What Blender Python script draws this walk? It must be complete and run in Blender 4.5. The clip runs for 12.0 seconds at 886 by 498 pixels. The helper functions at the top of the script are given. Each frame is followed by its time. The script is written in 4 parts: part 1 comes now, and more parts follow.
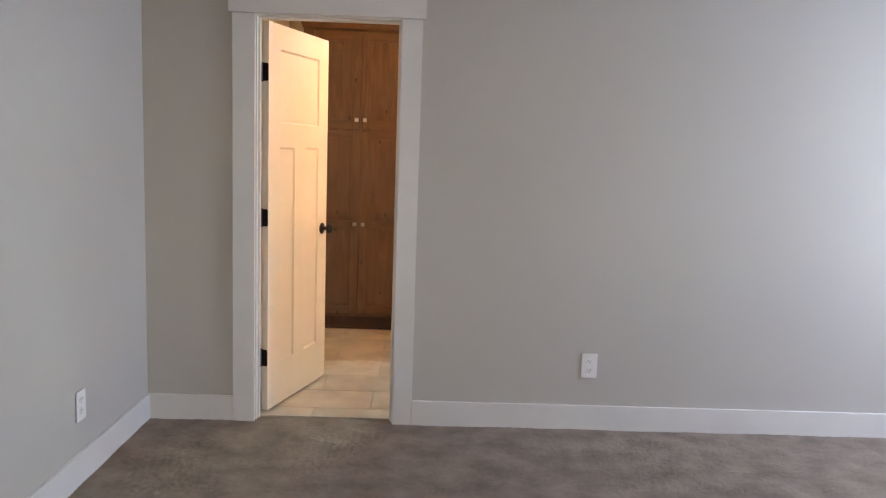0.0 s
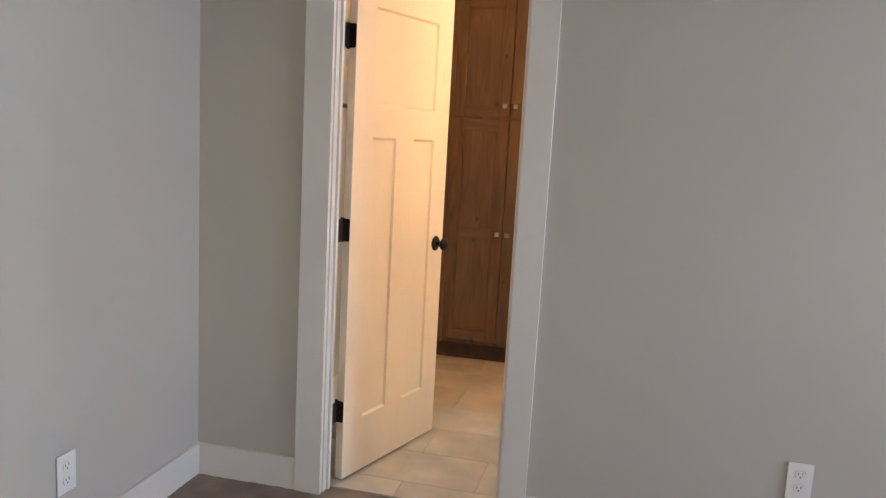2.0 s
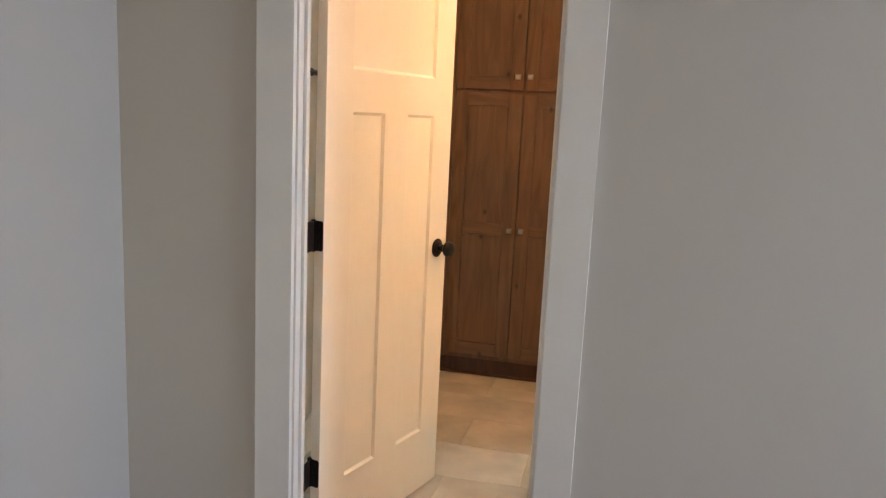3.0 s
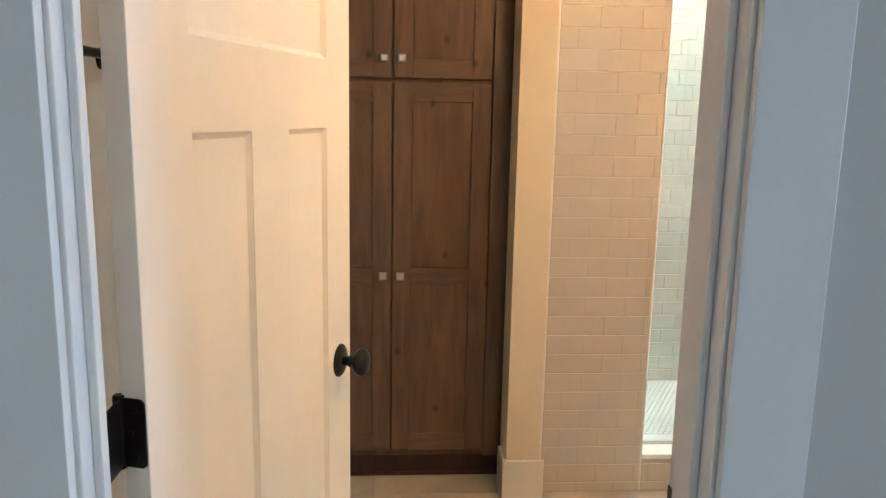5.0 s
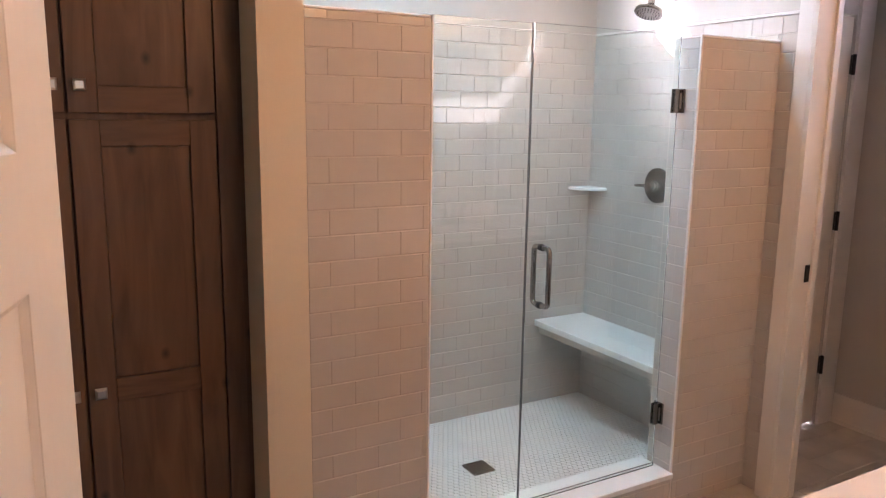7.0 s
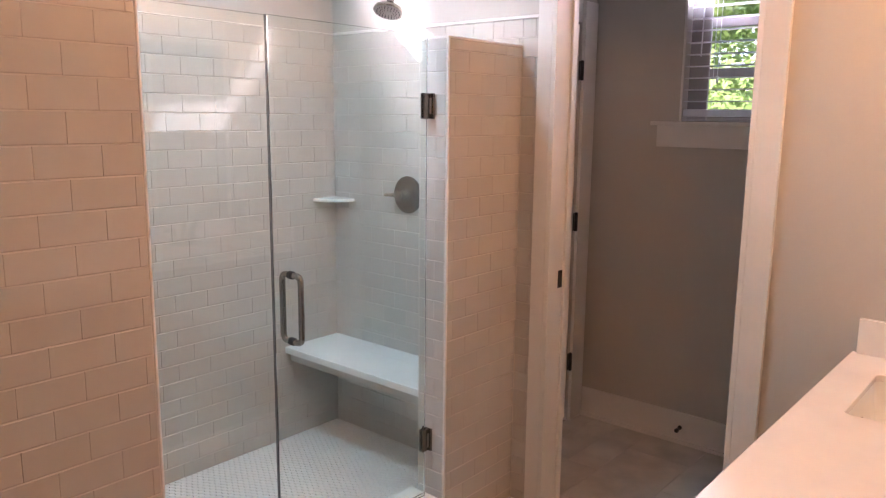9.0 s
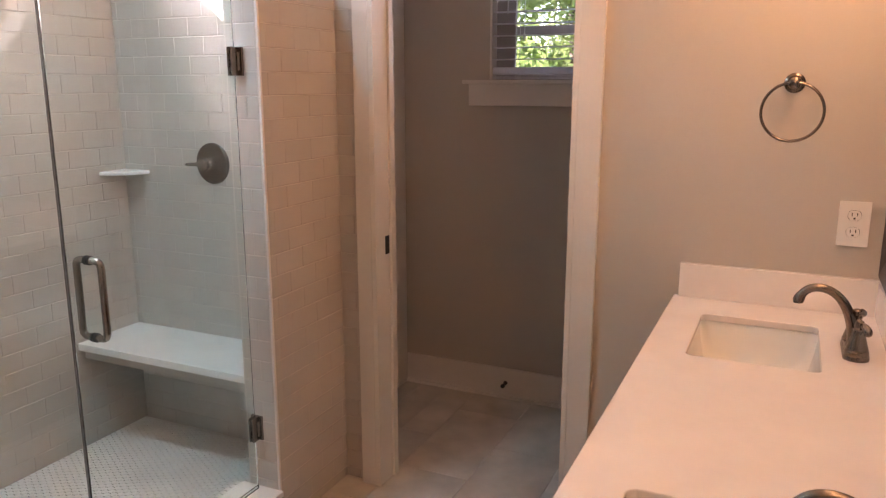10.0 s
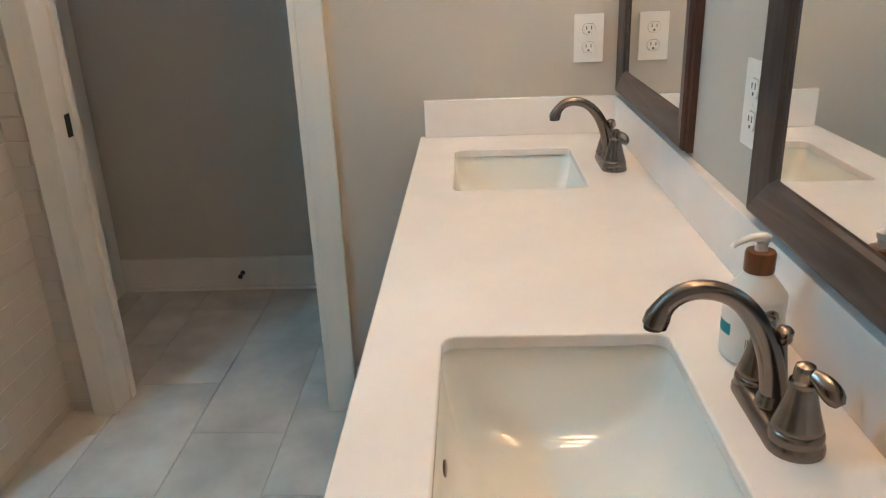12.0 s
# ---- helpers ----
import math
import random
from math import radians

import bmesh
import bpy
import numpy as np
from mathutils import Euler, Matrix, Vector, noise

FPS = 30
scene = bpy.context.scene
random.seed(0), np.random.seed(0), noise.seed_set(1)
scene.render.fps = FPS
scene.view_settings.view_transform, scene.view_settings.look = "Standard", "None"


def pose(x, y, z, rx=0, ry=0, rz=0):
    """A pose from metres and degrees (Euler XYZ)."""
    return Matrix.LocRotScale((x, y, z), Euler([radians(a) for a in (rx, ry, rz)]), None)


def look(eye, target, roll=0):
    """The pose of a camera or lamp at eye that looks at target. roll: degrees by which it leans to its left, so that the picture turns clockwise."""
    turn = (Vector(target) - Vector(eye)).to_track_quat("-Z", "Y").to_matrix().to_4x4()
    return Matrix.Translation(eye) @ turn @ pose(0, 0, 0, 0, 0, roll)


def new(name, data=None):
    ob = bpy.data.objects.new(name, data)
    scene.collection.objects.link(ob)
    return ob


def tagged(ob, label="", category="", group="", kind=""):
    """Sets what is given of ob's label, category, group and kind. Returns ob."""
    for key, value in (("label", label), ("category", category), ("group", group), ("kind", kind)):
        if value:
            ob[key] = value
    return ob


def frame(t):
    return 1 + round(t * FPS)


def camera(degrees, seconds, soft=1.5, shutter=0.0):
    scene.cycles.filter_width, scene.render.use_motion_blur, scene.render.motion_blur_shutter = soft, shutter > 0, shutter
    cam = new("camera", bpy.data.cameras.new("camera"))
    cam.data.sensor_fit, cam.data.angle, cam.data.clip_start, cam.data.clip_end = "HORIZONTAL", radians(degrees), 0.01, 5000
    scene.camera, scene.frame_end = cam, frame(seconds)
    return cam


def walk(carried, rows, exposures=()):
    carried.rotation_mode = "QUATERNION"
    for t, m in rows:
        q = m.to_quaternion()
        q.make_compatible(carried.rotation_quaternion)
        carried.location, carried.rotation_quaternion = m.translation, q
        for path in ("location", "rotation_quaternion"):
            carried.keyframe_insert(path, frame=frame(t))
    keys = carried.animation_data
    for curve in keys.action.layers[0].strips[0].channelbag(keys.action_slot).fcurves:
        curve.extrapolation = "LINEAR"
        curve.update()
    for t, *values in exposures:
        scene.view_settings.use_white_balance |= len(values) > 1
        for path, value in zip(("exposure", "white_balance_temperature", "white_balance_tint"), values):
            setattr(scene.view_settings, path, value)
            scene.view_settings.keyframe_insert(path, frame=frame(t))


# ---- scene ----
cam = camera(60.8, 12.0, soft=1.25)
PATH = [
    (0, (0.131, 0.205, 1.427), (0.173, 2.187, 1.166), 2.0),
    (0.5, (0.257, 0.425, 1.419), (0.051, 2.397, 1.158), 2.4),
    (1, (0.379, 0.69, 1.421), (0.021, 2.639, 1.153), 2.8),
    (1.5, (0.432, 1.006, 1.433), (0.008, 2.939, 1.149), 3.0),
    (2, (0.353, 1.355, 1.434), (-0.115, 3.277, 1.135), 3.1),
    (2.5, (0.276, 1.707, 1.404), (-0.21, 3.62, 1.083), 3.0),
    (2.7, (0.232, 1.858, 1.403), (-0.247, 3.772, 1.074), 2.9),
    (4.3, (-0.214, 2.857, 1.402), (-0.411, 4.81, 1.022), 1.3),
    (4.5, (-0.256, 2.962, 1.407), (-0.371, 4.923, 1.034), 1.0),
    (5, (-0.397, 3.216, 1.442), (-0.262, 5.179, 1.084), 1.1),
    (5.5, (-0.486, 3.423, 1.5), (-0.115, 5.358, 1.155), 1.1),
    (6, (-0.503, 3.619, 1.541), (0.107, 5.494, 1.203), 0.9),
    (6.5, (-0.52, 3.776, 1.57), (0.309, 5.563, 1.225), 0.9),
    (6.7, (-0.533, 3.833, 1.572), (0.364, 5.586, 1.221), 0.9),
    (8.3, (-0.406, 4.092, 1.587), (0.881, 5.582, 1.236), 0.5),
    (8.5, (-0.383, 4.127, 1.58), (0.968, 5.563, 1.242), 0.7),
    (9, (-0.339, 4.182, 1.587), (1.16, 5.46, 1.241), 0.6),
    (9.5, (-0.312, 4.276, 1.567), (1.343, 5.336, 1.198), 0.6),
    (10, (-0.27, 4.361, 1.548), (1.505, 5.179, 1.125), -0.0),
    (10.5, (-0.21, 4.414, 1.515), (1.633, 5.0, 1.005), -0.9),
    (11, (-0.151, 4.455, 1.469), (1.719, 4.825, 0.864), -1.8),
    (11.5, (-0.091, 4.482, 1.429), (1.777, 4.69, 0.747), -2.3),
    (12, (-0.034, 4.508, 1.385), (1.831, 4.595, 0.668), -2.3),
]
EXPOSURES = [(0, 4.36, 7900, 22), (2.5, 4.30, 8150, 22), (4.5, 4.30, 6700, 10), (5.5, 4.05, 5730, 9), (6, 3.70, 5650, 18), (6.5, 3.44, 5800, 27), (8.5, 3.55, 6100, 36), (9, 3.42, 6100, 34), (9.5, 3.24, 6200, 34), (10.5, 3.14, 6850, 37), (11, 3.29, 6000, 21), (11.5, 3.28, 5450, 13), (12, 3.40, 4950, 4)]
walk(cam, [(t, look(eye, target, roll)) for t, eye, target, roll in PATH], EXPOSURES)


# ---- world, sun, large lights ----
SUN_WAY = Vector((0.8, -1.0, -0.82)).normalized()
world = bpy.data.worlds.new("sky")
scene.world = world
world.use_nodes = True
wn = world.node_tree
sky = wn.nodes.new("ShaderNodeTexSky")
sky.sky_type = 'NISHITA'
sky.sun_disc = False
sky.sun_elevation = math.asin(-SUN_WAY.z)
sky.sun_rotation = math.atan2(-SUN_WAY.x, -SUN_WAY.y) % (2 * math.pi)
wn.links.new(sky.outputs[0], wn.nodes["Background"].inputs[0])
wn.nodes["Background"].inputs[1].default_value = 0.10


def lamp(name, kind, m, power, color, **sizes):
    data = bpy.data.lights.new(name, kind)
    data.energy, data.color = power, color
    if "angle" in sizes:
        data.angle = sizes["angle"]
    if "size" in sizes:
        data.shape, data.size, data.size_y = 'RECTANGLE', sizes["size"], sizes["size_y"]
    ob = new(name, data)
    ob.matrix_world = m
    return ob


lamp("sun", 'SUN', look((0, 0, 6), Vector((0, 0, 6)) + SUN_WAY), 5.0, (1.0, 0.98, 0.95), angle=radians(0.5))
DAY = (0.42, 0.62, 1.0)
X_RIGHT = 4.3
# sky light in the bedroom side window and in the high shower window; the back lamp is an added warm fill at an assumed
# window
lamp("warm_fill_back", 'AREA', look((1.1, -2.92, 1.45), (1.1, 0, 1.45)), 1.4, (1.0, 0.80, 0.60), size=1.7, size_y=1.4)
lamp("window_light_side", 'AREA', look((X_RIGHT + 0.02, 3.10, 1.55), (-1, 3.10, 1.40)), 6.6, DAY, size=1.1, size_y=1.1)
lamp("window_light_toilet", 'AREA', look((3.185, 5.31, 2.16), (3.05, 5.31, 1.5)), 1.0, (1.0, 0.95, 1.0), size=0.70, size_y=0.08)
lamp("window_light_shower", 'AREA', look((1.29, 6.985, 2.45), (1.15, 6.20, 0.6)), 0.12, (0.56, 0.92, 1.0), size=0.80, size_y=0.30)

# ---- materials ----


def mat(name, base, rough=0.5, metal=0.0, vary=0.08, scale=3.0, fine=120.0, bump=0.05, depth=0.002, coat=0.0, spec=0.5, per=0.0, stretch=(1, 1, 1), blotch=None):
    """A surface with colour variation at two scales, roughness variation and fine relief; per: variation from piece to piece."""
    m = bpy.data.materials.new(name)
    m.use_nodes = True
    t = m.node_tree
    b = t.nodes["Principled BSDF"]
    b.inputs["Metallic"].default_value = metal
    b.inputs["Coat Weight"].default_value = coat
    b.inputs["Coat Roughness"].default_value = 0.08
    b.inputs["Specular IOR Level"].default_value = spec
    tc, mp = t.nodes.new("ShaderNodeTexCoord"), t.nodes.new("ShaderNodeMapping")
    info = t.nodes.new("ShaderNodeObjectInfo")
    mp.inputs["Scale"].default_value = stretch
    t.links.new(tc.outputs["Object"], mp.inputs["Vector"])
    off = t.nodes.new("ShaderNodeMath")
    off.operation = 'MULTIPLY'
    off.inputs[1].default_value = 37.0
    t.links.new(info.outputs["Random"], off.inputs[0])
    t.links.new(off.outputs[0], mp.inputs["Location"])
    big, small = t.nodes.new("ShaderNodeTexNoise"), t.nodes.new("ShaderNodeTexNoise")
    for n, s, d in ((big, scale, 4.0), (small, fine, 3.0)):
        n.inputs["Scale"].default_value, n.inputs["Detail"].default_value = s, d
        t.links.new(mp.outputs[0], n.inputs["Vector"])
    dark, light = [max(0.0, c * (1 - vary)) for c in base], [min(1.0, c * (1 + vary)) for c in base]
    ramp = t.nodes.new("ShaderNodeValToRGB")
    ramp.color_ramp.elements[0].position, ramp.color_ramp.elements[1].position = 0.3, 0.7
    ramp.color_ramp.elements[0].color, ramp.color_ramp.elements[1].color = (*(blotch or dark), 1), (*light, 1)
    t.links.new(big.outputs["Fac"], ramp.inputs[0])
    mul = t.nodes.new("ShaderNodeMixRGB")
    mul.blend_type = 'MULTIPLY'
    mul.inputs[0].default_value = 1.0
    grain = t.nodes.new("ShaderNodeMapRange")
    grain.inputs["To Min"].default_value, grain.inputs["To Max"].default_value = 1 - vary, 1 + vary * 0.6
    t.links.new(small.outputs["Fac"], grain.inputs["Value"])
    t.links.new(ramp.outputs[0], mul.inputs[1])
    t.links.new(grain.outputs[0], mul.inputs[2])
    last = mul
    if per:
        pr, pm = t.nodes.new("ShaderNodeMapRange"), t.nodes.new("ShaderNodeMixRGB")
        pr.inputs["To Min"].default_value, pr.inputs["To Max"].default_value = 1 - per, 1 + per
        pm.blend_type = 'MULTIPLY'
        pm.inputs[0].default_value = 1.0
        t.links.new(info.outputs["Random"], pr.inputs["Value"])
        t.links.new(last.outputs[0], pm.inputs[1])
        t.links.new(pr.outputs[0], pm.inputs[2])
        last = pm
    t.links.new(last.outputs[0], b.inputs["Base Color"])
    rr = t.nodes.new("ShaderNodeMapRange")
    rr.inputs["To Min"].default_value, rr.inputs["To Max"].default_value = max(0.02, rough * 0.85), min(1.0, rough * 1.15)
    t.links.new(big.outputs["Fac"], rr.inputs["Value"])
    t.links.new(rr.outputs[0], b.inputs["Roughness"])
    if bump:
        bp = t.nodes.new("ShaderNodeBump")
        bp.inputs["Strength"].default_value, bp.inputs["Distance"].default_value = bump, depth
        t.links.new(small.outputs["Fac"], bp.inputs["Height"])
        t.links.new(bp.outputs[0], b.inputs["Normal"])
    return m


def wood(name, dark, mid, light, rough=0.46):
    """Stained knotty wood with the grain along z."""
    m = mat(name, mid, rough, vary=0.15, scale=2.0, fine=60.0, bump=0.08, depth=0.0006, stretch=(9, 9, 1.1))
    t = m.node_tree
    b = t.nodes["Principled BSDF"]
    mp = next(n for n in t.nodes if n.type == 'MAPPING')
    tc = next(n for n in t.nodes if n.type == 'TEX_COORD')
    grain = t.nodes.new("ShaderNodeTexNoise")
    grain.inputs["Scale"].default_value, grain.inputs["Detail"].default_value, grain.inputs["Distortion"].default_value = 2.2, 7.0, 1.2
    t.links.new(mp.outputs[0], grain.inputs["Vector"])
    ramp = t.nodes.new("ShaderNodeValToRGB")
    e = ramp.color_ramp.elements
    e[0].position, e[0].color, e[1].position, e[1].color = 0.28, (*dark, 1), 0.72, (*light, 1)
    e.new(0.5).color = (*mid, 1)
    t.links.new(grain.outputs["Fac"], ramp.inputs[0])
    knots = t.nodes.new("ShaderNodeTexVoronoi")
    knots.voronoi_dimensions = '2D'
    knots.inputs["Scale"].default_value = 3.4
    km = t.nodes.new("ShaderNodeMapping")
    km.inputs["Scale"].default_value = (1, 1, 0.7)
    km.inputs["Rotation"].default_value = (radians(90), 0, 0)
    t.links.new(tc.outputs["Object"], km.inputs["Vector"])
    t.links.new(km.outputs[0], knots.inputs["Vector"])
    kr = t.nodes.new("ShaderNodeMapRange")
    kr.inputs["From Min"].default_value, kr.inputs["From Max"].default_value = 0.008, 0.050
    kr.inputs["To Min"].default_value, kr.inputs["To Max"].default_value = 0.22, 1.0
    t.links.new(knots.outputs["Distance"], kr.inputs["Value"])
    mul = t.nodes.new("ShaderNodeMixRGB")
    mul.blend_type = 'MULTIPLY'
    mul.inputs[0].default_value = 1.0
    t.links.new(ramp.outputs[0], mul.inputs[1])
    t.links.new(kr.outputs[0], mul.inputs[2])
    t.links.new(mul.outputs[0], b.inputs["Base Color"])
    return m


def glass(name, tint, rough=0.0):
    m = bpy.data.materials.new(name)
    m.use_nodes = True
    b = m.node_tree.nodes["Principled BSDF"]
    b.inputs["Base Color"].default_value = (*tint, 1)
    b.inputs["Roughness"].default_value = rough
    b.inputs["IOR"].default_value = 1.45
    b.inputs["Transmission Weight"].default_value = 1.0
    return m


def glow(name, color, strength):
    m = bpy.data.materials.new(name)
    m.use_nodes = True
    b = m.node_tree.nodes["Principled BSDF"]
    b.inputs["Emission Color"].default_value = (*color, 1)
    b.inputs["Emission Strength"].default_value = strength
    return m


WALL = mat("wall_paint", (0.50, 0.465, 0.41), 0.62, vary=0.03, scale=1.2, fine=260, bump=0.12, depth=0.0012)
POST = mat("cream_wall_paint", (0.655, 0.582, 0.450), 0.55, vary=0.03, scale=1.5, fine=240, bump=0.10, depth=0.001)
CEIL = mat("ceiling_paint", (0.78, 0.77, 0.74), 0.8, vary=0.03, fine=200, bump=0.15)
TRIM = mat("trim_paint", (0.70, 0.67, 0.62), 0.38, vary=0.03, scale=5, fine=90, bump=0.04, depth=0.0006)
DOORP = mat("door_paint", (0.78, 0.72, 0.62), 0.36, vary=0.03, scale=4, fine=70, bump=0.06, depth=0.0006, stretch=(1, 1, 0.3))
CARPET = mat("carpet", (0.32, 0.245, 0.188), 0.95, vary=0.16, scale=6.0, blotch=(0.215, 0.164, 0.126), fine=520, bump=0.6, depth=0.004, spec=0.1)
SUBWAY = mat("glazed_tile", (0.540, 0.503, 0.456), 0.05, vary=0.03, scale=5, fine=11, bump=0.10, depth=0.0016, per=0.02, coat=0.6)
GROUT = mat("grout", (0.575, 0.525, 0.475), 0.8, vary=0.06, fine=300, bump=0.3)
PGROUT = mat("pan_grout", (0.70, 0.68, 0.64), 0.8, vary=0.06, fine=300, bump=0.3)
FGROUT = mat("floor_grout", (0.36, 0.31, 0.255), 0.85, vary=0.1, fine=300, bump=0.3)
FTILE = mat("floor_tile", (0.57, 0.53, 0.475), 0.32, vary=0.10, scale=4.5, fine=16, bump=0.05, depth=0.001, per=0.04, blotch=(0.39, 0.37, 0.33))
MOSAIC = mat("mosaic_tile", (0.80, 0.79, 0.76), 0.22, vary=0.04, scale=7, fine=40, bump=0.04)
QUARTZ = mat("quartz", (0.82, 0.775, 0.74), 0.09, vary=0.03, scale=4.5, fine=30, bump=0.0, blotch=(0.77, 0.725, 0.69))
EDGE = mat("edge_glaze", (0.76, 0.72, 0.68), 0.2, vary=0.03, scale=6, fine=40, bump=0.02)
KICK = wood("toe_kick_wood", (0.030, 0.010, 0.006), (0.050, 0.018, 0.010), (0.075, 0.030, 0.016), 0.5)
STONE = mat("white_stone", (0.84, 0.84, 0.82), 0.25, vary=0.03, scale=5, fine=40, bump=0.02)
PORCELAIN = mat("porcelain", (0.80, 0.80, 0.76), 0.02, vary=0.01, scale=3, fine=20, bump=0.0, coat=0.4)
CABINET = wood("stained_wood", (0.076, 0.041, 0.0225), (0.118, 0.065, 0.036), (0.152, 0.088, 0.048))
CABINET_RAIL = wood("stained_rail_wood", (0.076, 0.041, 0.0225), (0.118, 0.065, 0.036), (0.152, 0.088, 0.048))
next(n for n in CABINET_RAIL.node_tree.nodes if n.type == 'MAPPING').inputs["Scale"].default_value = (1.1, 9, 9)
FRAMEW = wood("frame_wood", (0.026, 0.017, 0.014), (0.055, 0.038, 0.033), (0.090, 0.066, 0.058), 0.38)
FRAMER = wood("frame_rail_wood", (0.026, 0.017, 0.014), (0.055, 0.038, 0.033), (0.090, 0.066, 0.058), 0.38)
for fmat, stretch in ((FRAMEW, (26, 26, 2.0)), (FRAMER, (2.0, 26, 26))):
    next(n for n in fmat.node_tree.nodes if n.type == 'MAPPING').inputs["Scale"].default_value = stretch
FRAMEB = wood("frame_edge_wood", (0.030, 0.011, 0.007), (0.055, 0.020, 0.012), (0.085, 0.034, 0.020), 0.35)
NICKEL = mat("brushed_nickel", (0.22, 0.19, 0.168), 0.25, metal=1.0, vary=0.06, scale=8, fine=160, bump=0.03, depth=0.0003, stretch=(1, 1, 8))
CHROME = mat("satin_chrome", (0.62, 0.59, 0.54), 0.30, metal=1.0, vary=0.04, scale=10, fine=160, bump=0.02, depth=0.0003)
BRONZE = mat("oiled_bronze", (0.018, 0.014, 0.013), 0.34, metal=0.6, vary=0.2, scale=20, fine=150, bump=0.05, depth=0.0004)
PLASTIC = mat("white_plastic", (0.80, 0.78, 0.74), 0.35, vary=0.02, scale=8, fine=80, bump=0.02, depth=0.0003)
SLOT = mat("dark_slot", (0.02, 0.018, 0.016), 0.6, vary=0.1, bump=0.0)
BLIND = mat("blind_slat", (0.86, 0.86, 0.86), 0.45, vary=0.03, fine=60, bump=0.03)
SATIN = mat("satin_nickel", (0.40, 0.37, 0.335), 0.26, metal=1.0, vary=0.05, scale=9, fine=160, bump=0.02, depth=0.0003)
VINYL = mat("window_vinyl", (0.36, 0.34, 0.33), 0.5, vary=0.04, fine=80, bump=0.03)
LOTION = mat("bottle_plastic", (0.80, 0.77, 0.72), 0.3, vary=0.02, fine=40, bump=0.0)
AMBER = wood("pump_collar_wood", (0.13, 0.045, 0.010), (0.20, 0.075, 0.018), (0.27, 0.11, 0.03), 0.4)
TEAL = mat("teal_print", (0.02, 0.30, 0.36), 0.4, vary=0.03, bump=0.0)
INK = mat("grey_print", (0.10, 0.10, 0.10), 0.5, vary=0.05, bump=0.0)
SEAL = mat("seal_vinyl", (0.07, 0.075, 0.075), 0.4, vary=0.1, bump=0.02)
RUBBER = mat("black_rubber", (0.015, 0.015, 0.015), 0.7, vary=0.1, bump=0.05)
GLASS = glass("shower_glass", (0.93, 0.985, 0.965))
PANE = glass("window_glass", (0.97, 0.99, 0.99))
MIRROR = mat("mirror_silver", (0.88, 0.89, 0.88), 0.015, metal=1.0, vary=0.005, bump=0.0)
BULB = glow("lit_shade", (1.0, 0.555, 0.24), 4.0)
# cool glow of the added fill over the shower, no known fixture
COOL_FILL = glow("cool_fill_glow", (0.53, 0.925, 1.0), 31.0)
GRASS = mat("grass", (0.07, 0.11, 0.035), 0.9, vary=0.35, scale=0.6, fine=14, bump=0.6, depth=0.03)
LEAF = mat("leaves", (0.19, 0.25, 0.07), 0.55, vary=0.22, scale=2.5, fine=20, bump=0.1)
lt = LEAF.node_tree
tl, mx = lt.nodes.new("ShaderNodeBsdfTranslucent"), lt.nodes.new("ShaderNodeMixShader")
tl.inputs["Color"].default_value = (0.36, 0.46, 0.13, 1)
mx.inputs[0].default_value = 0.6
lt.links.new(lt.nodes["Principled BSDF"].outputs[0], mx.inputs[1])
lt.links.new(tl.outputs[0], mx.inputs[2])
lt.links.new(mx.outputs[0], lt.nodes["Material Output"].inputs["Surface"])
bt = BLIND.node_tree
btl, bmx = bt.nodes.new("ShaderNodeBsdfTranslucent"), bt.nodes.new("ShaderNodeMixShader")
btl.inputs["Color"].default_value = (0.80, 0.82, 0.84, 1)
bmx.inputs[0].default_value = 0.5
bt.links.new(bt.nodes["Principled BSDF"].outputs[0], bmx.inputs[1])
bt.links.new(btl.outputs[0], bmx.inputs[2])
bt.links.new(bmx.outputs[0], bt.nodes["Material Output"].inputs["Surface"])
BARK = mat("bark", (0.12, 0.09, 0.065), 0.9, vary=0.3, scale=5, fine=40, bump=0.6, depth=0.01)

# ---- building helpers ----
BASE = {}


def thing(name, at, label, category, group="", kind="", rz=0.0):
    ob = new(name)
    ob.empty_display_size = 0.05
    ob.matrix_world = pose(*at, 0, 0, rz)
    BASE[ob.name] = (Matrix.Translation(at) @ pose(0, 0, 0, 0, 0, rz)).inverted()
    return tagged(ob, label, category, group, kind)


def part(name, bm, material, parent=None, label="", smooth=False, local=False):
    """Links a bmesh as one mesh object. Its places are in the world, or, if local, in those of its thing."""
    if parent is not None and not local:
        bm.transform(BASE[parent.name])
    bmesh.ops.recalc_face_normals(bm, faces=bm.faces)
    me = bpy.data.meshes.new(name)
    bm.to_mesh(me)
    bm.free()
    me.materials.append(material)
    if smooth:
        me.polygons.foreach_set("use_smooth", [True] * len(me.polygons))
        me.set_sharp_from_angle(angle=radians(38))
    ob = new(name, me)
    if parent is not None:
        ob.parent = parent
        BASE[ob.name] = BASE[parent.name]
    if label:
        ob["label"] = label
    return ob


def structure(name, bm, material, label, category, smooth=False):
    ob = part(name, bm, material, smooth=smooth)
    BASE[ob.name] = Matrix.Identity(4)
    return tagged(ob, label, category, kind="structure")


def boxes(*rows, bev=0.0, seg=1):
    """Boxes x0, x1, y0, y1, z0, z1 in one bmesh, with eased edges."""
    bm = bmesh.new()
    for x0, x1, y0, y1, z0, z1 in rows:
        m = Matrix.Translation(((x0 + x1) / 2, (y0 + y1) / 2, (z0 + z1) / 2)) @ Matrix.Diagonal((x1 - x0, y1 - y0, z1 - z0, 1))
        bmesh.ops.create_cube(bm, size=1, matrix=m)
    if bev:
        bmesh.ops.bevel(bm, geom=bm.edges[:], offset=bev, segments=seg, affect='EDGES', profile=0.6)
    return bm


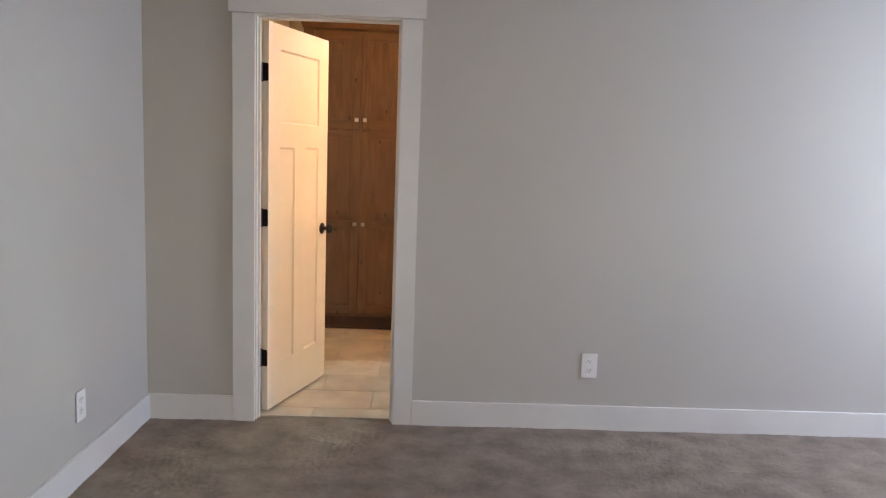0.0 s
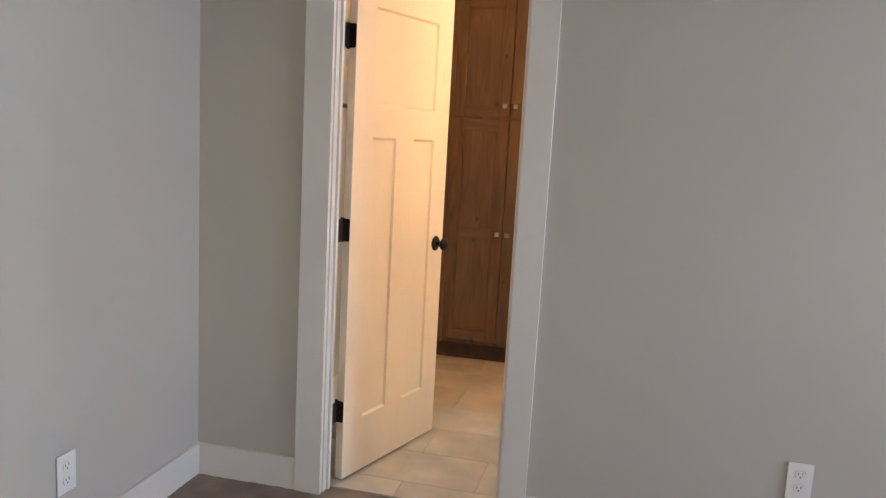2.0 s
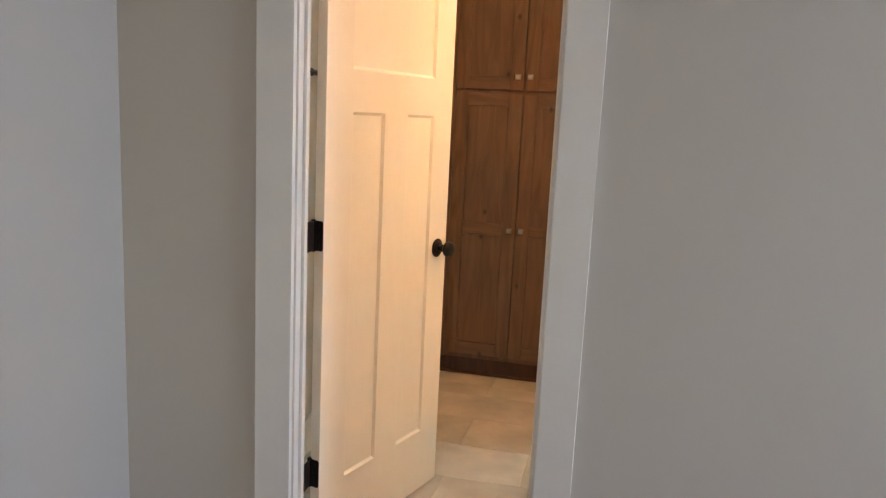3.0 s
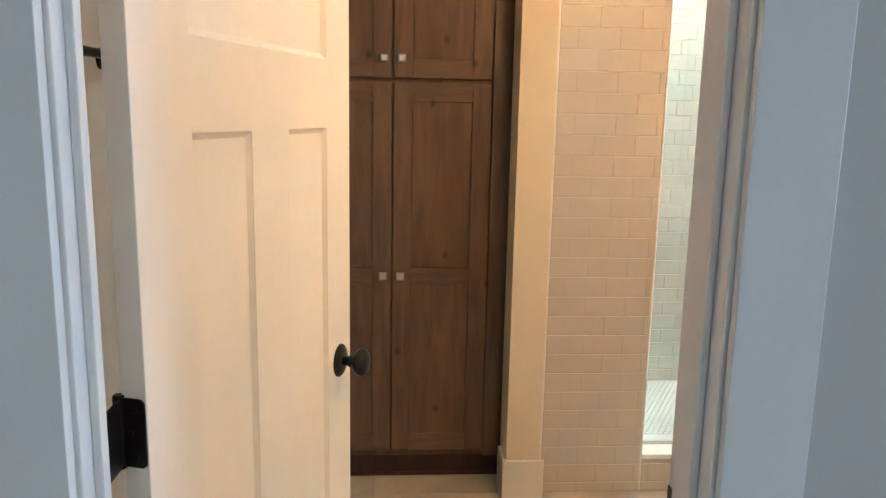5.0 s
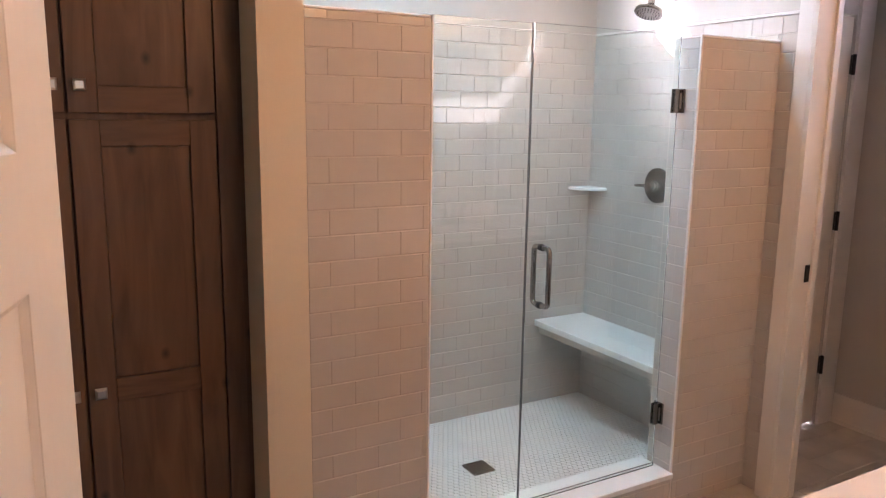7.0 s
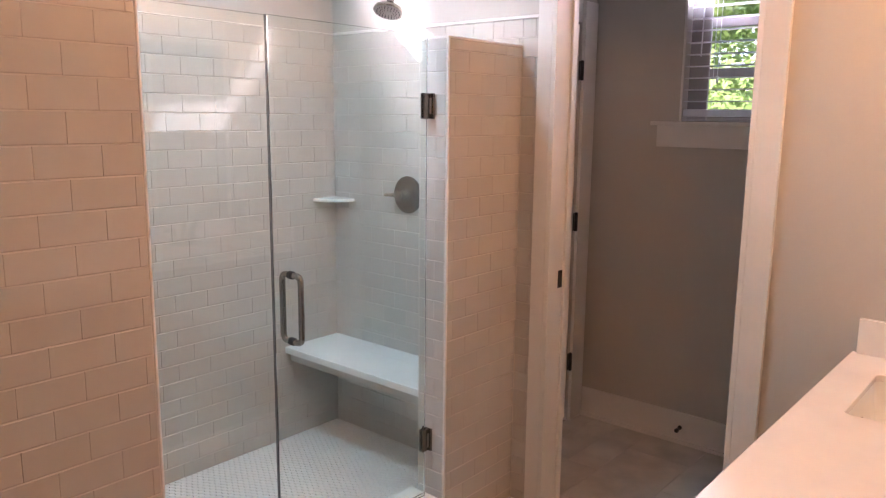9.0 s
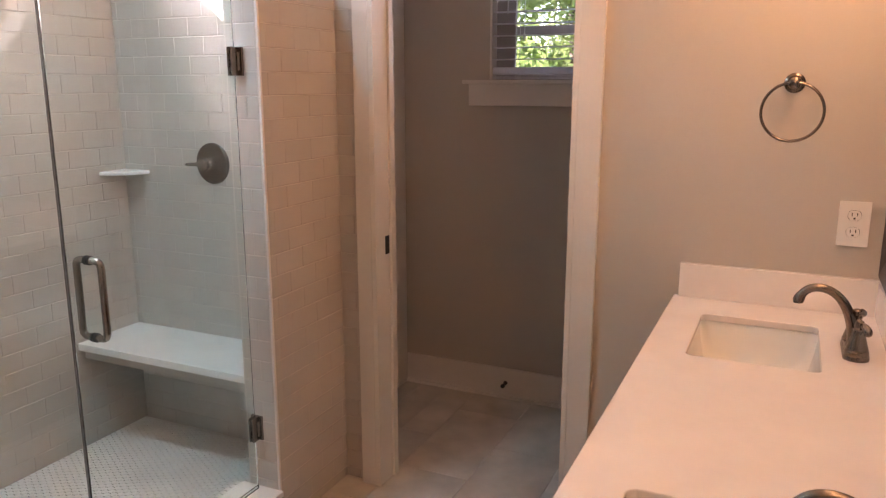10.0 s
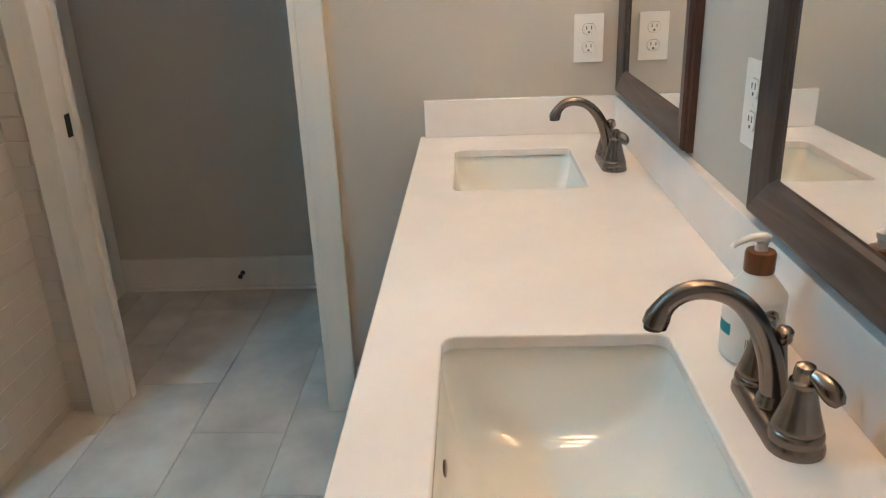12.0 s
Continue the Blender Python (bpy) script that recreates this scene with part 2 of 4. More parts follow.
def loft(loops, close=True, cap=True):
    """A skin over loops of points, each with the same count."""
    bm = bmesh.new()
    rings = [[bm.verts.new(p) for p in loop] for loop in loops]
    for a, b in zip(rings, rings[1:]):
        n = len(a)
        for i in range(n if close else n - 1):
            bm.faces.new((a[i], a[(i + 1) % n], b[(i + 1) % n], b[i]))
    if cap:
        bm.faces.new(rings[0])
        bm.faces.new(rings[-1])
    return bm


def lathe(profile, at=(0, 0, 0), n=28, m=None):
    """A turned body from (radius, height) pairs; m turns its axis."""
    loops = [[(max(r, 0.0004) * math.cos(2 * math.pi * k / n), max(r, 0.0004) * math.sin(2 * math.pi * k / n), z) for k in range(n)] for r, z in profile]
    bm = loft(loops)
    bm.transform(Matrix.Translation(at) @ (m or Matrix.Identity(4)))
    return bm


def tube(points, radii, n=14, flat=1.0):
    """A tube along points."""
    pts = [Vector(p) for p in points]
    loops, up = [], None
    for i, p in enumerate(pts):
        way = (pts[min(i + 1, len(pts) - 1)] - pts[max(i - 1, 0)]).normalized()
        if up is None:
            up = way.orthogonal().normalized()
        side = way.cross(up).normalized()
        up = side.cross(way).normalized()
        r = radii[i] if isinstance(radii, (list, tuple)) else radii
        loops.append([p + r * (math.cos(2 * math.pi * k / n) * side + flat * math.sin(2 * math.pi * k / n) * up) for k in range(n)])
    return loft(loops)


def bezier(a, b, c, d, n=14):
    a, b, c, d = Vector(a), Vector(b), Vector(c), Vector(d)
    return [(1 - t) ** 3 * a + 3 * t * (1 - t) ** 2 * b + 3 * t * t * (1 - t) * c + t ** 3 * d for t in (k / n for k in range(n + 1))]


def rrect(x0, x1, y0, y1, z, r, n=5):
    pts = []
    for cx, cy, a in ((x1 - r, y1 - r, 0), (x0 + r, y1 - r, 90), (x0 + r, y0 + r, 180), (x1 - r, y0 + r, 270)):
        for k in range(n + 1):
            w = radians(a + 90 * k / n)
            pts.append((cx + r * math.cos(w), cy + r * math.sin(w), z))
    return pts


def plate(outer, holes, z0, z1, bev=0.0):
    """A slab from an outline with holes, all lists of (x, y)."""
    bm = bmesh.new()
    edges = []
    for loop in (outer, *holes):
        vs = [bm.verts.new((p[0], p[1], z1)) for p in loop]
        edges += [bm.edges.new((vs[i], vs[(i + 1) % len(vs)])) for i in range(len(vs))]
    bmesh.ops.triangle_fill(bm, use_beauty=True, use_dissolve=False, edges=edges)
    up = bmesh.ops.extrude_face_region(bm, geom=bm.faces[:])
    bmesh.ops.translate(bm, vec=(0, 0, z0 - z1), verts=[v for v in up["geom"] if isinstance(v, bmesh.types.BMVert)])
    bmesh.ops.recalc_face_normals(bm, faces=bm.faces)
    if bev:
        rim = [e for e in bm.edges if len(e.link_faces) == 2 and e.calc_face_angle(0) > 1.2]
        bmesh.ops.bevel(bm, geom=rim, offset=bev, segments=2, affect='EDGES', profile=0.5)
    return bm


def wall(name, axis, a0, a1, u0, u1, holes, label, z0=-0.05, z1=2.75, material=None):
    """A wall across x or y from a0 to a1, from u0 to u1, with openings (u, u, z, z)."""
    cuts = sorted({u0, u1, *(h[0] for h in holes), *(h[1] for h in holes)})
    rows = []
    for s, e in zip(cuts, cuts[1:]):
        low = z0
        for h in sorted((h for h in holes if h[0] <= s and h[1] >= e), key=lambda h: h[2]):
            if h[2] > low:
                rows.append((s, e, low, h[2]))
            low = h[3]
        if low < z1:
            rows.append((s, e, low, z1))
    bm = boxes(*[(a0, a1, s, e, lo, hi) if axis == "x" else (s, e, a0, a1, lo, hi) for s, e, lo, hi in rows])
    bmesh.ops.remove_doubles(bm, verts=bm.verts, dist=0.0001)
    return structure(name, bm, material or WALL, label, "wall")


# ---- the large structure ----
CEILING = 2.75
X_LEFT, Y_BACK = -1.287, -2.9
Y_BED, Y_BATH = 4.000, 4.090
X_END = 2.115
SHX = 2.133  # wall face inside the shower
SIDE0 = 5.8035  # where the tile meets the door casing
GREIGE = "smooth greige painted wall"
DOOR_L, DOOR_R, HEAD = -0.730, -0.030, 2.045

wall("wall_door", "y", Y_BED, Y_BATH, X_LEFT - 0.12, X_RIGHT + 0.12, [(DOOR_L - 0.02, DOOR_R + 0.02, -0.05, HEAD + 0.02)], GREIGE + " with a door opening")
wall("wall_bedroom_left", "x", X_LEFT - 0.12, X_LEFT, Y_BACK - 0.12, Y_BED, [], GREIGE + " lit by the windows")
wall("wall_bedroom_right", "x", X_RIGHT, X_RIGHT + 0.12, Y_BACK - 0.12, Y_BED, [(2.55, 3.65, 0.95, 2.15)], GREIGE + " with a window opening")
wall("wall_bedroom_back", "y", Y_BACK - 0.12, Y_BACK, X_LEFT, X_RIGHT, [(0.25, 1.95, 0.75, 2.15)], GREIGE + " with a window opening")
wall("wall_bath_left", "x", -1.18, -1.06, Y_BATH, 6.62, [], GREIGE + " behind the door")
wall("wall_niche_back", "y", 6.62, 6.74, -1.18, 0.035, [], GREIGE + " behind the tall cabinet")
wall("wall_niche_side", "x", 0.035, 0.160, 5.835, 7.13, [], "warm white painted wall end beside the shower", material=POST)
wall("wall_shower_back", "y", 6.992, 7.13, 0.160, SHX + 0.097, [(0.80, 1.77, 2.28, 2.592)], "painted wall above the shower tile with a high window")
wall("wall_shower_side", "x", SHX, X_END + 0.115, SIDE0, 6.992, [], "painted wall above the shower side tiles")
wall("wall_bath_end", "x", X_END, X_END + 0.115, Y_BATH, SIDE0, [(4.985, 5.742, -0.05, HEAD + 0.02)], GREIGE + " with a doorway to the toilet room")
wall("wall_toilet_side", "y", 6.148, 6.27, X_END + 0.115, 3.28, [(2.27, 2.995, -0.05, HEAD)], GREIGE + " with a closed closet door")
wall("wall_toilet_back", "x", 3.135, 3.28, Y_BATH, 6.148, [(4.93, 5.69, 1.575, 2.25)], GREIGE + " under the toilet room window")
structure("ceiling", boxes((X_LEFT - 0.12, X_RIGHT + 0.12, Y_BACK - 0.12, 7.13, CEILING, CEILING + 0.12)), CEIL, "flat white painted ceiling", "ceiling")
structure("floor_slab", boxes((X_LEFT - 0.12, X_RIGHT + 0.12, Y_BACK - 0.12, 4.062, -0.14, -0.02)), FGROUT, "plain subfloor under the carpet", "floor")
bath_floor = structure("floor_bath", boxes((-1.18, 3.28, 4.066, 7.13, -0.14, -0.005)), FGROUT, "grey-beige grout bed of the tiled floor", "floor")


def carpet():
    step, x0, x1, y0, y1 = 0.0095, X_LEFT, 2.4, 1.6, 4.062
    nx, ny = int((x1 - x0) / step), int((y1 - y0) / step)
    xs, ys = np.linspace(x0, x1, nx), np.linspace(y0, y1, ny)
    gx, gy = np.meshgrid(xs, ys)
    rng = np.random.default_rng(4)
    z = rng.normal(0, 0.0013, gx.shape)
    z += 0.0022 * np.sin(gx * 9 + 3 * np.sin(gy * 5)) * np.sin(gy * 11 + 2 * np.sin(gx * 4))
    z[-1, :] = -0.012
    co = np.stack([gx + rng.normal(0, 0.002, gx.shape), gy, z], -1).reshape(-1, 3)
    co[:, 1] = np.minimum(co[:, 1], y1)
    i = np.arange(nx * ny).reshape(ny, nx)
    q = np.stack([i[:-1, :-1], i[:-1, 1:], i[1:, 1:], i[1:, :-1]], -1).reshape(-1, 4)
    rest = np.array([[x0, Y_BACK, 0], [X_RIGHT, Y_BACK, 0], [X_RIGHT, y0, 0], [x0, y0, 0], [x1, y0, 0], [X_RIGHT, y1 - 0.07, 0], [x1, y1 - 0.07, 0]])
    n = len(co)
    me = bpy.data.meshes.new("carpet")
    me.from_pydata(np.concatenate([co, rest]).tolist(), [], q.tolist() + [[n, n + 1, n + 2, n + 4, n + 3], [n + 4, n + 2, n + 5, n + 6]])
    me.materials.append(CARPET)
    me.polygons.foreach_set("use_smooth", [True] * len(me.polygons))
    ob = new("floor_carpet", me)
    return tagged(ob, "taupe cut-pile bedroom carpet with vacuum marks", "carpet", kind="structure")


carpet()


def baseboard(label, *runs):
    """Boards along walls: (x0, x1, y0, y1, height)."""
    bm = boxes(*[(x0, x1, y0, y1, -0.01, h) for x0, x1, y0, y1, h in runs], bev=0.003, seg=2)
    return structure("baseboard", bm, TRIM, label, "baseboard")


B = 0.016
baseboard("white painted bedroom baseboard beside the door", (X_LEFT + B, DOOR_L - 0.116, Y_BED - B, Y_BED - 0.0005, 0.130))
baseboard("long white painted bedroom baseboard", (DOOR_R + 0.106, X_RIGHT, Y_BED - B, Y_BED - 0.0005, 0.130))
baseboard("white painted baseboard under the lit wall", (X_LEFT + 0.0005, X_LEFT + B, Y_BACK, Y_BED - 0.0005, 0.130))
baseboard("white painted baseboard in the toilet room", (3.135 - B, 3.1345, Y_BATH, 6.132, 0.155))
baseboard("white quarter-round strip in the toilet room", (3.135 - B - 0.014, 3.135 - B - 0.0005, Y_BATH, 6.132, 0.016))
baseboard("white baseboard block around the wall end", (0.020, 0.176, 5.820, 5.8345, 0.163))
baseboard("white baseboard beside the tall cabinet", (0.020, 0.0345, 5.835, 5.96, 0.163))
baseboard("white quarter-round strip at the wall end", (0.008, 0.184, 5.806, 5.8195, 0.018))
baseboard("white baseboard beside the vanity", (X_END - B, X_END - 0.0005, 4.64, 4.904, 0.155))
baseboard("white baseboard behind the bathroom door", (-1.0595, -1.06 + B, Y_BATH, 5.95, 0.155))


def jamb(name, x0, x1, y0, y1, top, stop_at, label, turned=False, cut=0.0, stop_cut=0.0):
    """Lining of a doorway with its stop moulding; turned: the doorway lies in a wall across x."""
    rows = [(x0 - 0.0195, x0, y0, y1 - cut, 0, top), (x1, x1 + 0.0195, y0, y1, 0, top), (x0 - 0.0195, x1 + 0.0195, y0, y1, top, top + 0.0195)]
    s0, s1 = stop_at
    rows += [(x0, x0 + 0.011, s0, s1 - stop_cut, 0, top), (x1 - 0.011, x1, s0, s1, 0, top), (x0 + 0.011, x1 - 0.011, s0, s1, top - 0.011, top)]
    if turned:
        rows = [(c, d, a, b, e, g) for a, b, c, d, e, g in rows]
    return structure(name, boxes(*rows, bev=0.0022, seg=2), TRIM, label, "door frame")


def casing(label, *rows):
    return structure("trim", boxes(*rows, bev=0.0012, seg=2), TRIM, label, "door casing")


jamb("door_frame_bath", DOOR_L, DOOR_R, Y_BED + 0.0005, Y_BATH + 0.030, HEAD, (Y_BED + 0.030, Y_BATH - 0.008), "white painted door lining with a stop moulding", cut=0.043, stop_cut=0.032)
casing("flat white door casing beside the hinges", (DOOR_L - 0.115, DOOR_L - 0.006, Y_BED - 0.020, Y_BED - 0.0005, -0.01, HEAD + 0.004))
casing("flat white door casing on the latch side", (DOOR_R + 0.006, DOOR_R + 0.105, Y_BED - 0.014, Y_BED - 0.0005, -0.01, HEAD + 0.004))
casing("white head casing over the bathroom door", (DOOR_L - 0.133, DOOR_R + 0.122, Y_BED - 0.026, Y_BED - 0.0005, HEAD + 0.006, HEAD + 0.150))
casing("flat white casing on the bathroom side", (DOOR_R + 0.0205, DOOR_R + 0.100, Y_BATH + 0.0005, Y_BATH + 0.040, -0.01, HEAD + 0.004))
casing("flat white hinge-side casing in the bathroom", (DOOR_L - 0.105, DOOR_L - 0.0205, Y_BATH + 0.0005, Y_BATH + 0.018, -0.01, HEAD + 0.004))
casing("white head casing in the bathroom", (DOOR_L - 0.118, DOOR_R + 0.115, Y_BATH + 0.0005, Y_BATH + 0.044, HEAD + 0.0205, HEAD + 0.150))
WC0, WC1 = 5.005, 5.722
jamb("door_frame_toilet", WC0, WC1, X_END - 0.0205, X_END + 0.1145, HEAD, (X_END + 0.080, X_END + 0.112), "white lining of the toilet room doorway", turned=True)
casing("flat white casing between shower tile and doorway", (X_END - 0.0203, X_END - 0.0005, WC1 + 0.0196, SIDE0 - 0.001, -0.004, HEAD + 0.004))
casing("flat white casing beside the vanity wall", (X_END - 0.0203, X_END - 0.0005, WC0 - 0.095, WC0 - 0.0196, -0.004, HEAD + 0.004))
casing("white head casing over the toilet doorway", (X_END - 0.024, X_END - 0.0005, WC0 - 0.112, SIDE0 + 0.006, HEAD + 0.020, HEAD + 0.150))
casing("flat white casing inside the toilet room", (X_END + 0.1155, X_END + 0.133, WC1 + 0.004, WC1 + 0.095, -0.004, HEAD + 0.004))
casing("flat white inner casing of the toilet doorway", (X_END + 0.1155, X_END + 0.133, WC0 - 0.095, WC0 - 0.004, -0.004, HEAD + 0.004))
casing("white casing of the closet door in the toilet room", (3.002, 3.116, 6.130, 6.1475, -0.004, HEAD + 0.1))


# ---- windows ----
def window(name, axis, a0, a1, u0, u1, z0, z1, label, bars=1, frame_mat=None):
    """A sash window in a wall opening: frame, rails and panes, across x or y."""
    mid, w = (a0 + a1) / 2, 0.045
    fm = frame_mat or TRIM

    def put(s, e, lo, hi, d=0.02):
        return (mid - d, mid + d, s, e, lo, hi) if axis == "x" else (s, e, mid - d, mid + d, lo, hi)
    at = (mid, (u0 + u1) / 2, z0) if axis == "x" else ((u0 + u1) / 2, mid, z0)
    ob = thing(name, at, label, "window", kind="structure")
    part("window_frame", boxes(put(u0, u0 + w, z0, z1), put(u1 - w, u1, z0, z1), put(u0 + w, u1 - w, z0, z0 + w), put(u0 + w, u1 - w, z1 - w, z1), bev=0.003), fm, ob)
    step = (z1 - z0) / (bars + 1)
    for k in range(1, bars + 1):
        part("sash_rail", boxes(put(u0 + w, u1 - w, z0 + step * k - 0.02, z0 + step * k + 0.02, 0.016), bev=0.002), fm, ob)
    for k in range(bars + 1):
        lo = z0 + step * k + (0.02 if k else w)
        hi = z0 + step * (k + 1) - (0.02 if k < bars else w)
        p = part("pane", boxes(put(u0 + w, u1 - w, lo, hi, 0.002)), PANE, ob)
        p.visible_shadow = False
    return ob


window("window_1", "y", Y_BACK - 0.12, Y_BACK - 0.05, 0.25, 1.95, 0.75, 2.15, "unseen white sash window assumed in the bedroom back wall")
window("window_2", "x", X_RIGHT + 0.05, X_RIGHT + 0.12, 2.55, 3.65, 0.95, 2.15, "white sash window in the bedroom side wall")
window("window_3", "y", 7.08, 7.13, 0.80, 1.77, 2.28, 2.592, "high transom window over the shower", bars=0)
toilet_window = window("window_4", "x", 3.215, 3.265, 4.93, 5.69, 1.575, 2.25, "dark vinyl window with divided panes", bars=2, frame_mat=VINYL)
part("muntin", boxes((3.228, 3.252, 5.27, 5.30, 1.62, 2.205), bev=0.002), VINYL, toilet_window)
part("inner_stile", boxes((3.20, 3.2145, 5.585, 5.688, 1.578, 2.248), bev=0.003), VINYL, toilet_window)
structure("trim", boxes((3.098, 3.212, 4.83, 5.815, 1.556, 1.5745), bev=0.004, seg=2), TRIM, "white wooden window sill with rounded nose", "window sill")
structure("trim", boxes((3.117, 3.1345, 4.86, 5.788, 1.455, 1.5555), bev=0.003, seg=2), TRIM, "white apron board below the window sill", "window apron")

structure("trim", boxes((3.1355, 3.1985, 5.678, 5.6895, 1.5755, 2.2495), (3.1355, 3.1985, 4.9305, 4.9385, 1.5755, 2.2495), bev=0.001), TRIM, "white lining boards of the window recess", "window lining")


def blind():
    ob = thing("window_blind", (3.17, 5.31, 1.60), "white horizontal slat blind, open, inside the window recess", "blind")
    part("head_rail", boxes((3.142, 3.196, 4.935, 5.683, 2.195, 2.245), bev=0.004), BLIND, ob)
    part("bottom_rail", boxes((3.144, 3.194, 4.94, 5.676, 1.597, 1.632), bev=0.006, seg=2), BLIND, ob)
    part("stacked_slats", boxes(*[(3.145, 3.193, 4.94, 5.676, 1.578 + 0.006 * k, 1.5815 + 0.006 * k) for k in range(3)]), BLIND, ob)
    for k in range(10):
        z = 1.668 + 0.0535 * k
        loops = [[(3.145 + 0.048 * i / 6, y, z + 0.003 * math.sin(math.pi * i / 6) + s) for i in range(7)] + [(3.145 + 0.048 * i / 6, y, z + 0.003 * math.sin(math.pi * i / 6) + s - 0.003) for i in range(6, -1, -1)] for y, s in ((4.94, 0), (5.676, 0))]
        part("slat", loft(loops), BLIND, ob)
    for y in (5.07, 5.56):
        part("ladder_cord", boxes((3.1435, 3.1450, y, y + 0.002, 1.60, 2.20), (3.1930, 3.1945, y, y + 0.002, 1.60, 2.20)), BLIND, ob)
    part("lift_cord", tube([(3.150, 5.52, 2.2), (3.149, 5.522, 2.0), (3.150, 5.524, 1.83), (3.150, 5.525, 1.78)], 0.0016, 6), BLIND, ob)
    part("tassel", lathe([(0.001, 0), (0.007, -0.004), (0.005, -0.03), (0.001, -0.034)], (3.150, 5.525, 1.782), 10), BLIND, ob)
    part("tilt_wand", tube([(3.140, 5.60, 2.19), (3.139, 5.603, 1.87)], 0.0035, 8), BLIND, ob)


blind()


# ---- outdoors, seen through the panes ----
structure("ground", boxes((-400, 400, -400, 400, -0.75, -0.55)), GRASS, "green lawn around the house", "ground")


def tree(x, y, height, spread, seed, label):
    rng = random.Random(seed)
    ob = thing("tree", (x, y, -0.56), label, "tree")
    z0 = -0.56
    trunk = tube([(x, y, z0), (x + 0.08, y - 0.05, z0 + height * 0.35), (x - 0.05, y + 0.08, z0 + height * 0.7), (x, y, z0 + height * 0.95)], [0.17, 0.13, 0.08, 0.02], 10)
    part("trunk", trunk, BARK, ob, smooth=True)
    limbs = []
    for k in range(9):
        h = height * (0.22 + 0.075 * k)
        a = rng.uniform(0, 6.28)
        r = spread * rng.uniform(0.6, 1.0) * (1 - 0.45 * k / 9)
        tip = (x + r * math.cos(a), y + r * math.sin(a), z0 + h + 0.25 * r)
        limbs.append(((x, y, z0 + h), tip))
        part("limb", tube([(x, y, z0 + h), ((x + tip[0]) / 2, (y + tip[1]) / 2, z0 + h + 0.08 * r), tip], [0.05, 0.03, 0.008], 6), BARK, ob)
    verts, faces = [], []
    for a, b in limbs:
        for _ in range(2000):
            t = rng.uniform(0.15, 1.1)
            c = Vector(a).lerp(Vector(b), t) + Vector((rng.gauss(0, 0.32), rng.gauss(0, 0.32), rng.gauss(0, 0.26)))
            u = Vector((rng.gauss(0, 1), rng.gauss(0, 1), rng.gauss(0, 0.6))).normalized()
            v = u.orthogonal().normalized()
            s = rng.uniform(0.035, 0.075)
            n = len(verts)
            verts += [c - u * s, c + v * s * 0.45, c + u * s, c - v * s * 0.45]
            faces.append((n, n + 1, n + 2, n + 3))
    me = bpy.data.meshes.new("crown")
    me.from_pydata(verts, [], faces)
    me.materials.append(LEAF)
    crown = new("crown", me)
    crown.parent = ob
    crown.matrix_parent_inverse = ob.matrix_world.inverted()
    return ob


tree(8.2, 7.9, 5.2, 1.9, 3, "leafy green garden tree in daylight")
tree(9.6, 9.9, 4.6, 2.0, 5, "leafy green garden tree in daylight")
tree(11.0, 7.4, 5.6, 2.1, 8, "tall leafy tree beyond the lawn")
tree(7.4, 9.9, 3.6, 1.7, 11, "low leafy garden tree in daylight")


# ---- doors ----
def hinge_leaf(parent, x, y, z, way=1):
    """A black butt hinge: knuckle, two leaves, screws; in the places of its door."""
    h = part("hinge", lathe([(0.006, -0.048), (0.0075, -0.046), (0.0075, 0.046), (0.006, 0.048)], (x, y, z), 12), BRONZE, parent, "black oiled bronze hinge", local=True)
    leaf = plate(rrect(-0.045, 0.045, y - 0.036, y - 0.002, 0, 0.008), [], -0.0015, 0.0015, 0.0005)
    leaf.transform(Matrix.Translation((x, 0, z)) @ pose(0, 0, 0, 0, 90))
    part("leaf", leaf, BRONZE, h, local=True)
    for dz in (-0.03, 0, 0.03):
        part("screw", lathe([(0.0042, 0), (0.0042, 0.0012), (0.001, 0.0016)], (x - 0.0015, y - 0.022 + 0.006 * (dz == 0), z + dz), 10, pose(0, 0, 0, 0, -90)), BRONZE, h, local=True)
    return h


def panel_door(name, at, turn, width, height, label, cols):
    """A three-panel door; local x runs from the hinge, the seen face lies at y = -0.035."""
    ob = thing(name, at, label, "door", kind="structure", rz=turn)
    t, z0, stile = 0.035, 0.012, 0.125
    (a0, a1), (b0, b1) = cols
    openings = [(a0, a1, 0.248, 1.407), (b0, b1, 0.248, 1.407), (a0, b1, 1.534, height - 0.125)]
    slab = plate([(0, z0), (width, z0), (width, height), (0, height)], [[(c, e), (d, e), (d, f), (c, f)] for c, d, e, f in openings], 0.0, t, 0.0015)
    slab.transform(pose(0, 0, 0, 90))
    part("slab", slab, DOORP, ob, local=True)
    for x0, x1, lo, hi in openings:
        part("panel", boxes((x0 - 0.004, x1 + 0.004, -t + 0.0075, -0.0075, lo - 0.004, hi + 0.004)), DOORP, ob, local=True)
        m = 0.008
        bm = bmesh.new()
        for sy, d in ((-t + 0.0012, 0.0061), (-0.0012, -0.0061)):
            o = [bm.verts.new(p) for p in ((x0, sy, lo), (x1, sy, lo), (x1, sy, hi), (x0, sy, hi))]
            i = [bm.verts.new(p) for p in ((x0 + m, sy + d, lo + m), (x1 - m, sy + d, lo + m), (x1 - m, sy + d, hi - m), (x0 + m, sy + d, hi - m))]
            for k in range(4):
                bm.faces.new((o[k], o[(k + 1) % 4], i[(k + 1) % 4], i[k]))
        part("panel_bevel", bm, DOORP, ob, local=True)
    return ob


